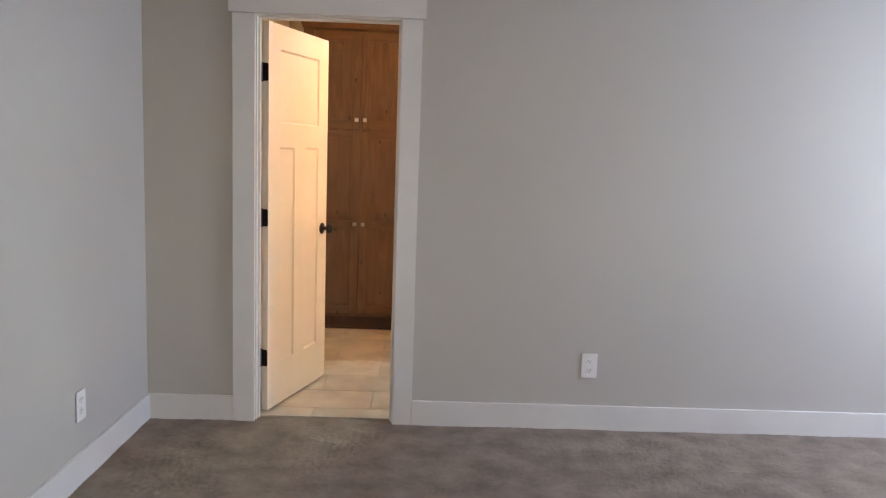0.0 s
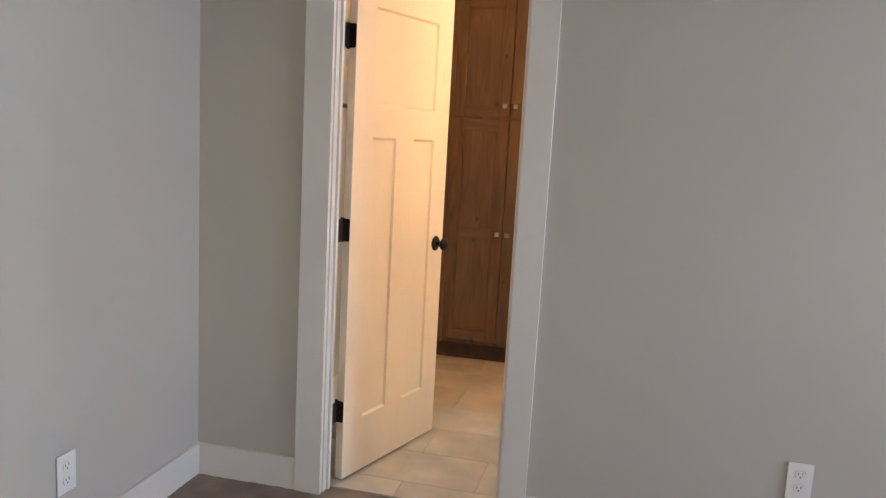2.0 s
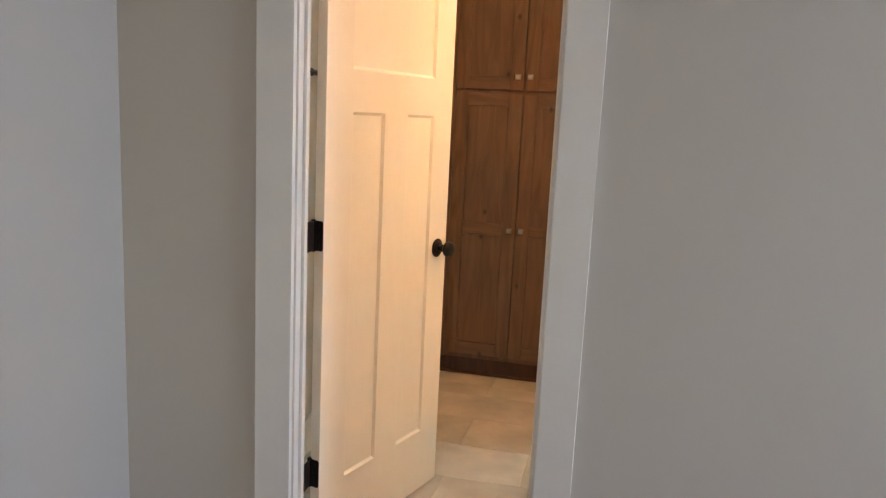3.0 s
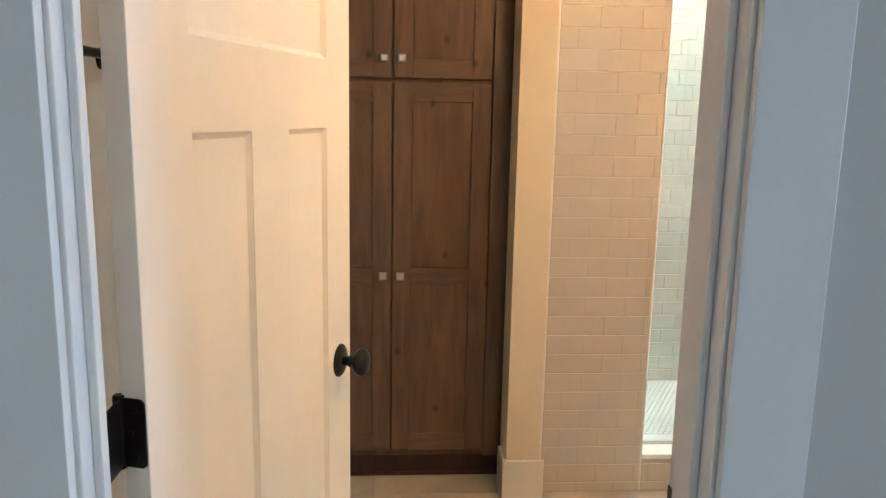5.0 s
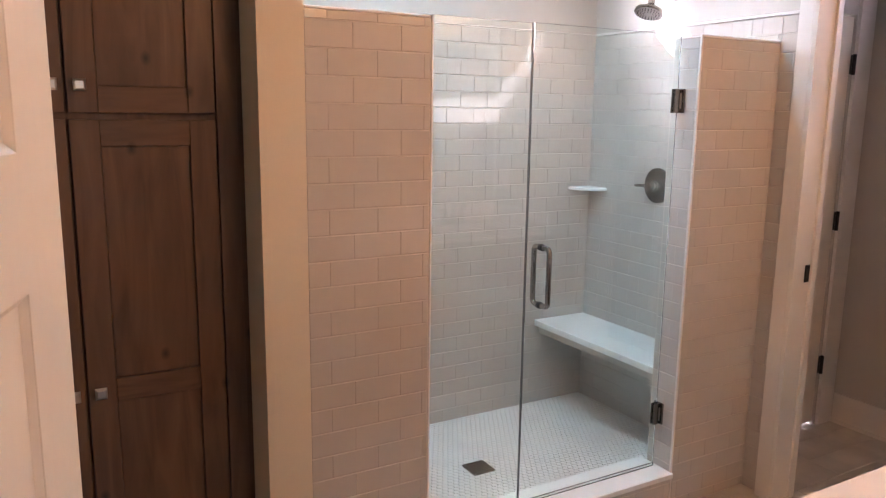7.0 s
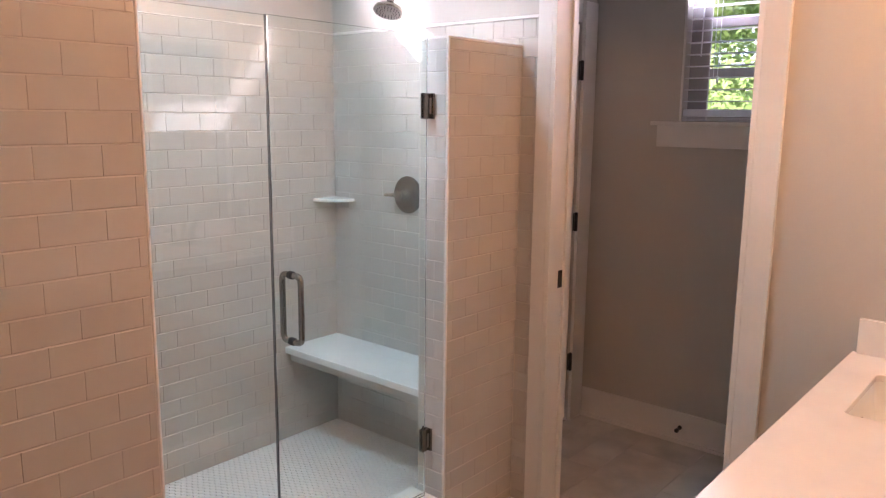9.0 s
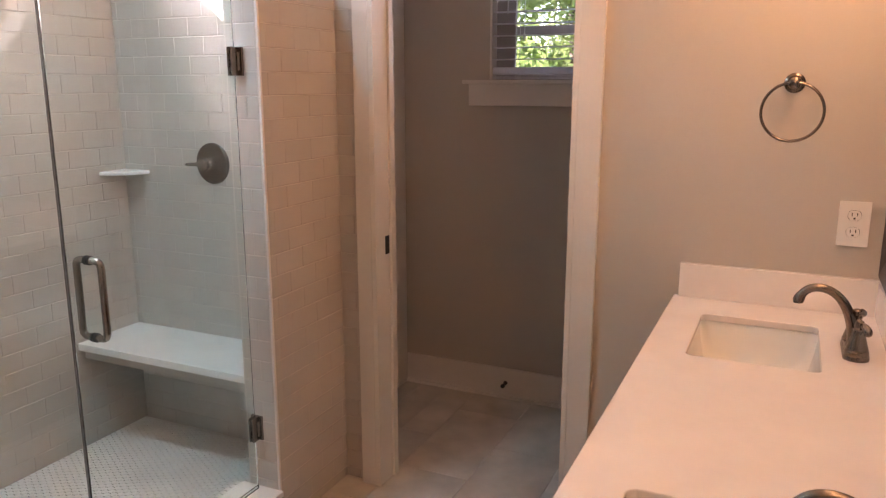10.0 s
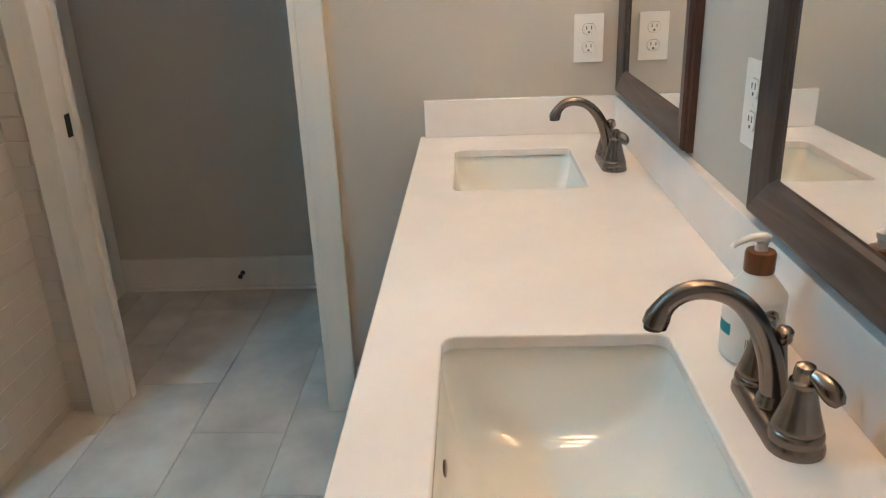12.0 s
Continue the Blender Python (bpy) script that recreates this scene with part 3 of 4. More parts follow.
def knob(parent, x, z, side):
    y = -0.035 if side < 0 else 0.0
    turn = pose(0, 0, 0, 90 if side < 0 else -90)
    k = part("door_knob", lathe([(0.010, 0.004), (0.010, 0.020), (0.013, 0.024), (0.011, 0.028), (0.017, 0.034), (0.026, 0.040), (0.029, 0.047), (0.028, 0.054), (0.022, 0.060), (0.008, 0.063)], (x, y, z), 28, turn), BRONZE, parent, "round dark bronze door knob", smooth=True, local=True)
    part("rose", lathe([(0.034, 0.0), (0.034, 0.003), (0.029, 0.007), (0.014, 0.009)], (x, y, z), 28, turn), BRONZE, k, smooth=True, local=True)
    return k


DOOR_TURN = 72.4
bath_door = panel_door("door_1", (DOOR_L + 0.002, Y_BATH + 0.030, 0), DOOR_TURN, 0.695, 2.035, "cream-white three-panel bathroom door standing open", ((0.125, 0.285), (0.415, 0.575)))
knob(bath_door, 0.634, 0.935, -1)
knob(bath_door, 0.634, 0.935, 1)
for hz in (0.30, 1.045, 1.785):
    hinge_leaf(bath_door, -0.002, 0.002, hz)
part("latch_plate", boxes((0.6952, 0.6965, -0.030, -0.006, 0.902, 0.958), bev=0.001), BRONZE, bath_door, local=True)


def fixed_plate(name, rows, label, category, at):
    ob = thing(name, at, label, category)
    part("plate", boxes(*rows[:1], bev=0.0008), BRONZE, ob)
    for r in rows[1:]:
        part("slot", boxes(r), SLOT, ob)
    return ob


for hz in (0.30, 1.045, 1.785):
    ob = thing("jamb_hinge_leaf", (DOOR_L, Y_BATH - 0.02, hz), "black hinge leaf screwed to the white door lining", "hinge", "hinge leaves of the bathroom door")
    part("leaf", boxes((DOOR_L + 0.0005, DOOR_L + 0.0030, Y_BATH - 0.034, Y_BATH + 0.026, hz - 0.045, hz + 0.045), bev=0.001), BRONZE, ob)
    for dz in (-0.03, 0.0, 0.03):
        part("screw", lathe([(0.004, 0), (0.004, 0.0012), (0.001, 0.0016)], (DOOR_L + 0.003, Y_BATH - 0.022, hz + dz), 10, pose(0, 0, 0, 0, 90)), BRONZE, ob)
fixed_plate("strike_plate", [(DOOR_R - 0.0025, DOOR_R - 0.0004, 4.086, 4.117, 0.895, 0.965), (DOOR_R - 0.0032, DOOR_R - 0.0026, 4.096, 4.108, 0.912, 0.948)], "black strike plate in the bathroom door lining", "strike plate", (DOOR_R, 4.066, 0.93))
fixed_plate("strike_plate", [(X_END + 0.048, X_END + 0.078, WC1 - 0.0025, WC1 - 0.0004, 0.925, 0.995), (X_END + 0.055, X_END + 0.067, WC1 - 0.0032, WC1 - 0.0026, 0.942, 0.978)], "black strike plate in the toilet doorway", "strike plate", (X_END + 0.06, WC1, 0.96))
closet = panel_door("door_2", (2.992, 6.158, 0), 180.0, 0.715, 2.035, "white closed closet door in the toilet room", ((0.125, 0.295), (0.42, 0.59)))
for hz in (0.325, 1.066, 1.816):
    h = part("hinge", lathe([(0.007, -0.048), (0.009, -0.046), (0.009, 0.046), (0.007, 0.048)], (2.994, 6.138, hz), 12), BRONZE, closet, "black hinge knuckle")
    part("leaf", boxes((2.978, 3.010, 6.1455, 6.1468, hz - 0.045, hz + 0.045)), BRONZE, h)


# ---- outlets ----
def outlet(at, rz, label):
    """A duplex receptacle with a wide plate; local y points out of the wall."""
    ob = thing("wall_outlet", at, label, "outlet", "wall outlets", rz=rz)
    def face(r, flat):
        return [(r * math.cos(a), max(-flat, min(flat, r * math.sin(a)))) for a in (2 * math.pi * k / 28 for k in range(28))]
    bm = plate([p[:2] for p in rrect(-0.040, 0.040, -0.064, 0.064, 0, 0.003)], [[(px, pz + dz) for px, pz in face(0.0176, 0.0145)] for dz in (-0.024, 0.024)], -0.007, -0.0025, 0.0008)
    bm.transform(pose(0, 0, 0, 90))
    part("cover_plate", bm, PLASTIC, ob, local=True)
    # dark sheet added as the shade in the gap around each receptacle
    part("wall_box", boxes((-0.034, 0.034, 0.0004, 0.0024, -0.055, 0.055)), SLOT, ob, "dark backing for the shadow line around the receptacles", local=True)
    for dz in (-0.024, 0.024):
        f = part("receptacle", loft([[(px, y, pz + dz) for px, pz in face(0.0166 - t, 0.0135 - t)] for y, t in ((0.0026, 0), (0.0082, 0), (0.0088, 0.0006))]), PLASTIC, ob, local=True)
        part("slot", boxes((-0.0078, -0.0055, 0.0086, 0.0093, dz - 0.001, dz + 0.0085), (0.0055, 0.0078, 0.0086, 0.0093, dz - 0.001, dz + 0.0075), (-0.0025, 0.0025, 0.0086, 0.0093, dz - 0.0105, dz - 0.0058)), SLOT, f, local=True)
    part("screw", lathe([(0.003, 0), (0.003, 0.001), (0.001, 0.0014)], (0, 0.007, 0), 10, pose(0, 0, 0, -90)), PLASTIC, ob, local=True)
    return ob


outlet((0.991, Y_BED, 0.342), 180, "white duplex outlet on the bedroom door wall")
outlet((X_LEFT, 3.248, 0.325), -90, "white duplex outlet low on the daylit wall")
outlet((X_END, 4.187, 1.168), 90, "white duplex outlet beside the mirror")
outlet((1.090, Y_BATH, 1.168), 0, "white duplex outlet between the two mirrors")


# ---- tall cabinet ----
def square_knob(parent, x, y, z):
    k = part("knob", lathe([(0.006, 0), (0.006, 0.014), (0.008, 0.016)], (x, y, z), 10, pose(0, 0, 0, 90)), CHROME, parent, "square satin nickel knob")
    bm = loft([[(x + sx * s, y - d, z + sz * s) for sx, sz in ((-1, -1), (1, -1), (1, 1), (-1, 1))] for s, d in ((0.011, 0.015), (0.0145, 0.018), (0.0145, 0.023), (0.009, 0.029))])
    part("knob_head", bm, CHROME, k)


def shaker_door(parent, x0, x1, z0, z1, yf, rails, knob_at=None, stile=0.068):
    """A frame-and-panel door; rails: (z, z) between its panels."""
    t = 0.020
    edges = [(z0, z0 + 0.066), *rails, (z1 - 0.066, z1)]
    d = part("cabinet_door", boxes((x0 + stile - 0.004, x1 - stile + 0.004, yf + 0.012, yf + t - 0.001, z0 + 0.06, z1 - 0.06)), CABINET, parent)
    for c in (x0, x1 - stile):
        part("stile", boxes((c, c + stile, yf, yf + t, z0, z1), bev=0.0012), CABINET, d)
    for a, b in edges:
        part("rail", boxes((x0 + stile, x1 - stile, yf + 0.0004, yf + t, a, b), bev=0.0012), CABINET_RAIL, d)
    for (_, a), (b, _) in zip(edges, edges[1:]):
        part("panel", boxes((x0 + stile + 0.0022, x1 - stile - 0.0022, yf + 0.0075, yf + 0.0118, a + 0.0022, b - 0.0022)), CABINET, d)
    if knob_at:
        square_knob(d, knob_at[0], yf, knob_at[1])


def tall_cabinet():
    yf = 5.976
    ob = thing("linen_cabinet", (-0.40, 6.3, 0), "tall dark-stained knotty wood linen cabinet built into a niche", "cabinet")
    part("carcass", boxes((-0.83, 0.018, yf + 0.022, 6.615, 0.110, 2.285), bev=0.001), CABINET, ob)
    part("face_frame", boxes((-0.835, -0.756, yf + 0.004, yf + 0.0215, 0.112, 2.285), (-0.036, 0.0185, yf + 0.004, yf + 0.0215, 0.112, 2.285), bev=0.001), CABINET, ob)
    part("filler_strip", boxes((0.0190, 0.0343, yf + 0.010, yf + 0.034, 0.112, 2.285), bev=0.001), CABINET, ob)
    part("toe_kick", boxes((-0.82, 0.034, 6.055, 6.075, 0.001, 0.109)), KICK, ob, "shadowed reddish-brown toe kick")
    part("toe_trim", boxes((-0.82, 0.034, 6.040, 6.0545, 0.001, 0.016), bev=0.003), KICK, ob)
    crown = loft([[(-0.853, 5.955, 2.345), (0.034, 5.955, 2.345), (0.034, 6.61, 2.345), (-0.853, 6.61, 2.345)], [(-0.853, 5.955, 2.330), (0.034, 5.955, 2.330), (0.034, 6.61, 2.330), (-0.853, 6.61, 2.330)], [(-0.838, 5.970, 2.2855), (0.034, 5.970, 2.2855), (0.034, 6.61, 2.2855), (-0.838, 6.61, 2.2855)]])
    part("crown", crown, CABINET, ob)
    mid = ((0.802, 0.865),)
    shaker_door(ob, -0.753, -0.4005, 0.140, 1.541, yf, mid, (-0.429, 0.838))
    shaker_door(ob, -0.3940, -0.041, 0.140, 1.541, yf, mid, (-0.366, 0.838))
    shaker_door(ob, -0.753, -0.4005, 1.558, 2.268, yf, (), (-0.429, 1.625))
    shaker_door(ob, -0.3940, -0.041, 1.558, 2.268, yf, (), (-0.366, 1.625))


tall_cabinet()
hook = thing("towel_hook", (-1.05, 4.80, 1.545), "dark bronze towel bar behind the open door", "towel bar")
part("bar", tube([(-0.995, 4.66, 1.545), (-0.995, 5.05, 1.545)], 0.010, 12), BRONZE, hook, smooth=True)
for hy in (4.69, 5.02):
    part("post", lathe([(0.024, 0), (0.024, 0.006), (0.011, 0.012), (0.011, 0.056), (0.015, 0.066), (0.004, 0.075)], (-1.0598, hy, 1.545), 16, pose(0, 0, 0, 0, 90)), BRONZE, hook, smooth=True)


# ---- shower ----
SH_X0, COL_X1, WING_X0, SH_X1 = 0.160, 0.573, 1.680, SHX
FRONT, GL_Y, SH_BACK = 5.888, 5.972, 6.985
column = structure("shower_wall_column", boxes((0.1605, COL_X1 - 0.008, FRONT + 0.0020, 6.020, 0, 1.838)), GROUT, "short tiled wall beside the glass panel", "tiled wall")
wing = structure("shower_wall_wing", boxes((WING_X0 + 0.0022, SHX - 0.0005, FRONT + 0.0020, 6.0252, 0, 1.850)), GROUT, "short tiled wall carrying the glass door", "tiled wall")
curb = structure("shower_curb", boxes((COL_X1 - 0.0075, WING_X0 + 0.0015, FRONT + 0.0020, 6.050, 0, 0.136)), GROUT, "low tiled shower curb", "curb")
back_bed = structure("shower_tile_back", boxes((SH_X0 + 0.0005, SHX - 0.0005, 6.9802, 6.9915, 0, 1.960)), GROUT, "glossy light grey tiled back wall of the shower", "tiled wall")
side_bed = structure("shower_tile_side", boxes((SHX - 0.0118, SHX - 0.0005, SIDE0, 6.985, 0, 1.955)), GROUT, "glossy light grey tiled side wall of the shower", "tiled wall")
structure("shower_tile_left", boxes((SH_X0 + 0.0005, SH_X0 + 0.010, 6.0205, 6.985, 0, 1.955)), SUBWAY, "glazed left wall inside the shower", "tiled wall")
structure("shower_pan", boxes((SH_X0 + 0.010, SHX - 0.0135, 6.0505, 6.9775, 0.0, 0.0460)), PGROUT, "white grout bed of the shower floor", "floor")
structure("trim", boxes((COL_X1 - 0.002, WING_X0 + 0.004, FRONT - 0.012, 6.062, 0.1365, 0.158), bev=0.004, seg=2), STONE, "white stone cap on the shower curb", "curb cap")
for label, row in (("white edge strip on the tiled column", (0.1615, 0.1790, FRONT - 0.001, FRONT + 0.007, 0, 1.846)),
                   ("white edge strip beside the fixed glass", (COL_X1 - 0.0085, COL_X1, FRONT - 0.0015, FRONT + 0.0095, 0.0, 1.846)),
                   ("pale capping strip on the tiled column", (0.1795, COL_X1 - 0.0105, FRONT - 0.001, 6.022, 1.8385, 1.846)),
                   ("white edge strip on the tiled wing wall", (WING_X0, WING_X0 + 0.0095, FRONT - 0.0015, FRONT + 0.0095, 0.0, 1.858)),
                   ("pale capping strip on the tiled wing wall", (WING_X0 + 0.010, SHX - 0.014, FRONT - 0.001, 6.022, 1.8505, 1.858)),
                   ("white bullnose strip over the back wall tiles", (SH_X0 + 0.011, SHX - 0.001, 6.9765, 6.9915, 1.9605, 1.965)),
                   ("white bullnose strip over the side wall tiles", (SHX - 0.0165, SHX - 0.0005, SIDE0 + 0.0005, 6.975, 1.9555, 1.969))):
    structure("trim", boxes(row, bev=0.002), EDGE, label, "tile edge trim")

panel = thing("glass_panel", (0.78, GL_Y, 0.159), "fixed clear glass shower panel with polished edges", "shower glass")
g = part("pane", boxes((COL_X1 + 0.001, 0.985, GL_Y - 0.005, GL_Y + 0.005, 0.160, 1.860), bev=0.0012), GLASS, panel)
g.visible_shadow = False
part("bottom_channel", boxes((COL_X1 + 0.001, 0.985, GL_Y - 0.009, GL_Y + 0.009, 0.1582, 0.172), bev=0.001), CHROME, panel)
part("wall_channel", boxes((COL_X1 + 0.0005, COL_X1 + 0.010, GL_Y - 0.008, GL_Y + 0.008, 0.1725, 1.846)), CHROME, panel)
gdoor = thing("shower_door", (1.33, GL_Y, 0.168), "frameless clear glass shower door, closed, with a pull handle", "shower door")
g = part("pane", boxes((0.991, 1.663, GL_Y - 0.005, GL_Y + 0.005, 0.170, 1.862), bev=0.0012), GLASS, gdoor)
g.visible_shadow = False
part("seal_strip", boxes((0.9855, 0.9905, GL_Y - 0.0025, GL_Y + 0.0025, 0.172, 1.860)), SEAL, gdoor, "grey door seal strip")
part("sweep", boxes((0.991, 1.663, GL_Y - 0.006, GL_Y + 0.006, 0.1595, 0.1695)), GLASS, gdoor, "clear plastic door sweep")
for sgn in (-1, 1):
    y1 = GL_Y + sgn * 0.046
    x, lo, hi, r = 1.056, 0.905, 1.112, 0.018
    pts = [(x, GL_Y + sgn * 0.006, hi)]
    pts += [(x, y1 - sgn * r + sgn * r * math.sin(a), hi - r + r * math.cos(a)) for a in (k * math.pi / 12 for k in range(7))]
    pts += [(x, y1 - sgn * r + sgn * r * math.cos(a), lo + r - r * math.sin(a)) for a in (k * math.pi / 12 for k in range(7))]
    pts += [(x, GL_Y + sgn * 0.006, lo)]
    hd = part("pull_handle", tube(pts, 0.0095, 14), SATIN, gdoor, "brushed nickel D-shaped pull handle", smooth=True)
    for hz in (lo, hi):
        part("washer", lathe([(0.0125, 0), (0.0125, 0.005), (0.010, 0.007)], (x, GL_Y + sgn * 0.0052, hz), 16, pose(0, 0, 0, -90 * sgn)), RUBBER, hd)
for hz in (0.385, 1.622):
    hg = part("glass_hinge", boxes((1.640, 1.6785, GL_Y - 0.013, GL_Y - 0.0052, hz - 0.044, hz + 0.044), (1.640, 1.6785, GL_Y + 0.0052, GL_Y + 0.013, hz - 0.044, hz + 0.044), bev=0.002), NICKEL, gdoor, "brushed nickel glass hinge")
    part("wall_plate", boxes((1.6710, 1.6795, GL_Y - 0.026, GL_Y + 0.026, hz - 0.044, hz + 0.044), bev=0.0015), NICKEL, hg)
    part("pivot", lathe([(0.0075, -0.028), (0.0075, 0.028)], (1.668, GL_Y - 0.012, hz), 12), NICKEL, hg)

bench = thing("shower_bench", (1.96, 6.5, 0.46), "white stone slab bench fixed across the shower corner", "bench")
part("seat_slab", boxes((1.792, SHX - 0.014, 6.0215, 6.9775, 0.476, 0.507), bev=0.004, seg=2), STONE, bench)
part("support_rail", boxes((1.822, 1.850, 6.0215, 6.9775, 0.432, 0.4755), bev=0.002), SUBWAY, bench, "tiled rail under the bench")
shelf = thing("corner_shelf", (2.10, 6.97, 1.19), "white stone quarter-round corner shelf in the shower", "shelf")
cx, cy, rr = SHX - 0.0138, 6.9778, 0.140
arc = [(cx, cy)] + [(cx - rr * math.cos(a), cy - rr * math.sin(a)) for a in (k * math.pi / 24 for k in range(13))]
part("shelf_slab", plate(arc, [], 1.182, 1.197, 0.003), STONE, shelf)

head = thing("wall_shower", (SHX - 0.0005, 6.46, 2.105), "round brushed nickel shower head on a bent arm", "shower head")
part("flange", lathe([(0.030, 0), (0.029, 0.006), (0.014, 0.011)], (SHX - 0.0005, 6.46, 2.105), 20, pose(0, 0, 0, 0, -90)), SATIN, head, smooth=True)
part("arm", tube(bezier((2.130, 6.46, 2.105), (2.05, 6.46, 2.112), (2.01, 6.46, 2.10), (1.985, 6.46, 2.066)), 0.0105, 12), SATIN, head, smooth=True)
hm = look((1.985, 6.46, 2.066), (1.925, 6.44, 1.915))
ball = part("ball_joint", lathe([(0.013, 0.006), (0.016, -0.006), (0.014, -0.016), (0.018, -0.024)], (0, 0, 0), 18, hm), SATIN, head, smooth=True)
part("bell", lathe([(0.018, -0.022), (0.028, -0.032), (0.050, -0.045), (0.062, -0.053), (0.064, -0.062), (0.061, -0.066)], (0, 0, 0), 32, hm), SATIN, head, smooth=True)
part("spray_face", lathe([(0.060, -0.0655), (0.056, -0.0672), (0.038, -0.0670), (0.018, -0.0690), (0.0005, -0.0690)], (0, 0, 0), 28, hm), mat("spray_face_grey", (0.30, 0.29, 0.28), 0.4, vary=0.1, scale=60, fine=200), head, smooth=True)
noz = bmesh.new()
for ring, cnt in ((0.022, 10), (0.034, 16), (0.047, 22)):
    for k in range(cnt):
        a = 2 * math.pi * k / cnt
        bmesh.ops.create_cone(noz, cap_ends=True, segments=6, radius1=0.0022, radius2=0.0014, depth=0.004, matrix=hm @ Matrix.Translation((ring * math.cos(a), ring * math.sin(a), -0.069)) @ pose(0, 0, 0, 180))
part("nozzles", noz, RUBBER, head, "ring of small rubber nozzles")

valve = thing("shower_valve", (SHX - 0.014, 6.490, 1.240), "brushed nickel shower valve with round plate and lever", "shower valve")
vm = pose(0, 0, 0, 0, -90)
vat = (SHX - 0.0138, 6.490, 1.240)
# darker metal on the plate, lighter on the hub: their shading put into colour
part("escutcheon", lathe([(0.083, 0), (0.083, 0.004), (0.079, 0.008), (0.070, 0.010), (0.066, 0.0085), (0.052, 0.0125), (0.034, 0.018), (0.029, 0.019)], vat, 36, vm), NICKEL, valve, smooth=True)
part("sleeve", lathe([(0.027, 0.012), (0.026, 0.040), (0.022, 0.046), (0.024, 0.050), (0.023, 0.066), (0.014, 0.071)], vat, 24, vm), SATIN, valve, smooth=True)
part("lever", tube(bezier((2.066, 6.494, 1.240), (2.062, 6.514, 1.241), (2.058, 6.549, 1.240), (2.052, 6.574, 1.238)), [0.010, 0.010, 0.0095, 0.009, 0.0085, 0.0082, 0.008, 0.0078, 0.0076, 0.0074, 0.0072, 0.007, 0.0065, 0.006, 0.004], 12), SATIN, valve, smooth=True)

# unseen fill light, added to brighten the shower with cool light
fill_lamp = thing("shower_fill_light", (0.92, 6.26, 2.74), "added round fill light on the ceiling over the shower, unseen", "ceiling light")
part("trim_ring", lathe([(0.095, 2.7495), (0.093, 2.744), (0.078, 2.742), (0.076, 2.7495)], (0.92, 6.26, 0), 32), PLASTIC, fill_lamp, "white trim ring")
part("diffuser", lathe([(0.0755, 2.7495), (0.0755, 2.746), (0.0005, 2.7455)], (0.92, 6.26, 0), 28), COOL_FILL, fill_lamp, "glowing cool disc of the added fill light")

drain = thing("floor_drain", (1.137, 6.470, 0.052), "small square steel shower drain grate", "drain")
part("frame", plate(rrect(1.084, 1.190, 6.417, 6.523, 0, 0.004), [rrect(1.092, 1.182, 6.425, 6.515, 0, 0.003)], 0.050, 0.0555), NICKEL, drain)
for k in range(7):
    part("grate_bar", boxes((1.0925, 1.1815, 6.4275 + 0.0128 * k, 6.4345 + 0.0128 * k, 0.0505, 0.0545)), NICKEL, drain)
part("well", boxes((1.0925, 1.1815, 6.4255, 6.5145, 0.0465, 0.0485)), SLOT, drain)


# ---- toilet room ----
stop = thing("door_stop", (3.105, 5.575, 0.078), "black spring door stop on the white baseboard", "door stop")
sm = pose(0, 0, 0, 0, -90)
part("base", lathe([(0.011, 0), (0.011, 0.004), (0.006, 0.006)], (3.1188, 5.575, 0.080), 14, sm), BRONZE, stop)
part("rod", tube([(3.114, 5.575, 0.080), (3.086, 5.576, 0.076)], 0.0048, 10), BRONZE, stop)
part("rubber_tip", lathe([(0.009, 0), (0.0105, 0.004), (0.0105, 0.014), (0.007, 0.018)], (3.090, 5.576, 0.0763), 14, sm), RUBBER, stop)


# ---- vanity ----
TOP, C_X0, C_Y1 = 0.908, 0.258, 4.660
SINKS = ((1.562, 1.934), (0.505, 0.876))
S_Y0, S_Y1 = 4.256, 4.556


def vanity():
    ob = thing("vanity_cabinet", (1.1, 4.35, 0), "long dark-stained wooden double vanity cabinet", "cabinet")
    part("carcass", boxes((C_X0 + 0.02, X_END - 0.001, 4.0925, 4.612, 0.105, 0.740), (C_X0 + 0.02, X_END - 0.001, 4.590, 4.612, 0.7405, 0.887), (C_X0 + 0.02, C_X0 + 0.04, 4.0925, 4.5895, 0.7405, 0.887)), CABINET, ob)
    part("toe_kick", boxes((C_X0 + 0.03, X_END - 0.001, 4.0925, 4.545, 0.001, 0.1045)), CABINET, ob)
    n, w = 5, (X_END - C_X0 - 0.06) / 5
    for k in range(n):
        x0 = C_X0 + 0.03 + k * w
        d = part("cabinet_door", boxes((x0 + 0.004, x0 + 0.066, 4.6125, 4.632, 0.125, 0.86), (x0 + w - 0.066, x0 + w - 0.004, 4.6125, 4.632, 0.125, 0.86), (x0 + 0.066, x0 + w - 0.066, 4.6125, 4.632, 0.125, 0.19), (x0 + 0.066, x0 + w - 0.066, 4.6125, 4.632, 0.795, 0.86), bev=0.001), CABINET, ob)
        part("panel", boxes((x0 + 0.067, x0 + w - 0.067, 4.613, 4.622, 0.191, 0.794)), CABINET, d)
    return ob


vanity()
ctop = thing("countertop", (1.1, 4.37, 0.88), "white quartz vanity top with splashes and two sink cut-outs", "countertop")
holes = [[p[:2] for p in rrect(a, b, S_Y0, S_Y1, 0, 0.020)] for a, b in SINKS]
part("slab", plate([(C_X0, 4.0905), (X_END - 0.0005, 4.0905), (X_END - 0.0005, C_Y1), (C_X0, C_Y1)], holes, 0.888, TOP, 0.003), QUARTZ, ctop)
part("backsplash", boxes((C_X0, X_END - 0.0215, 4.0905, 4.1100, TOP + 0.0003, 1.013), bev=0.002, seg=2), QUARTZ, ctop)
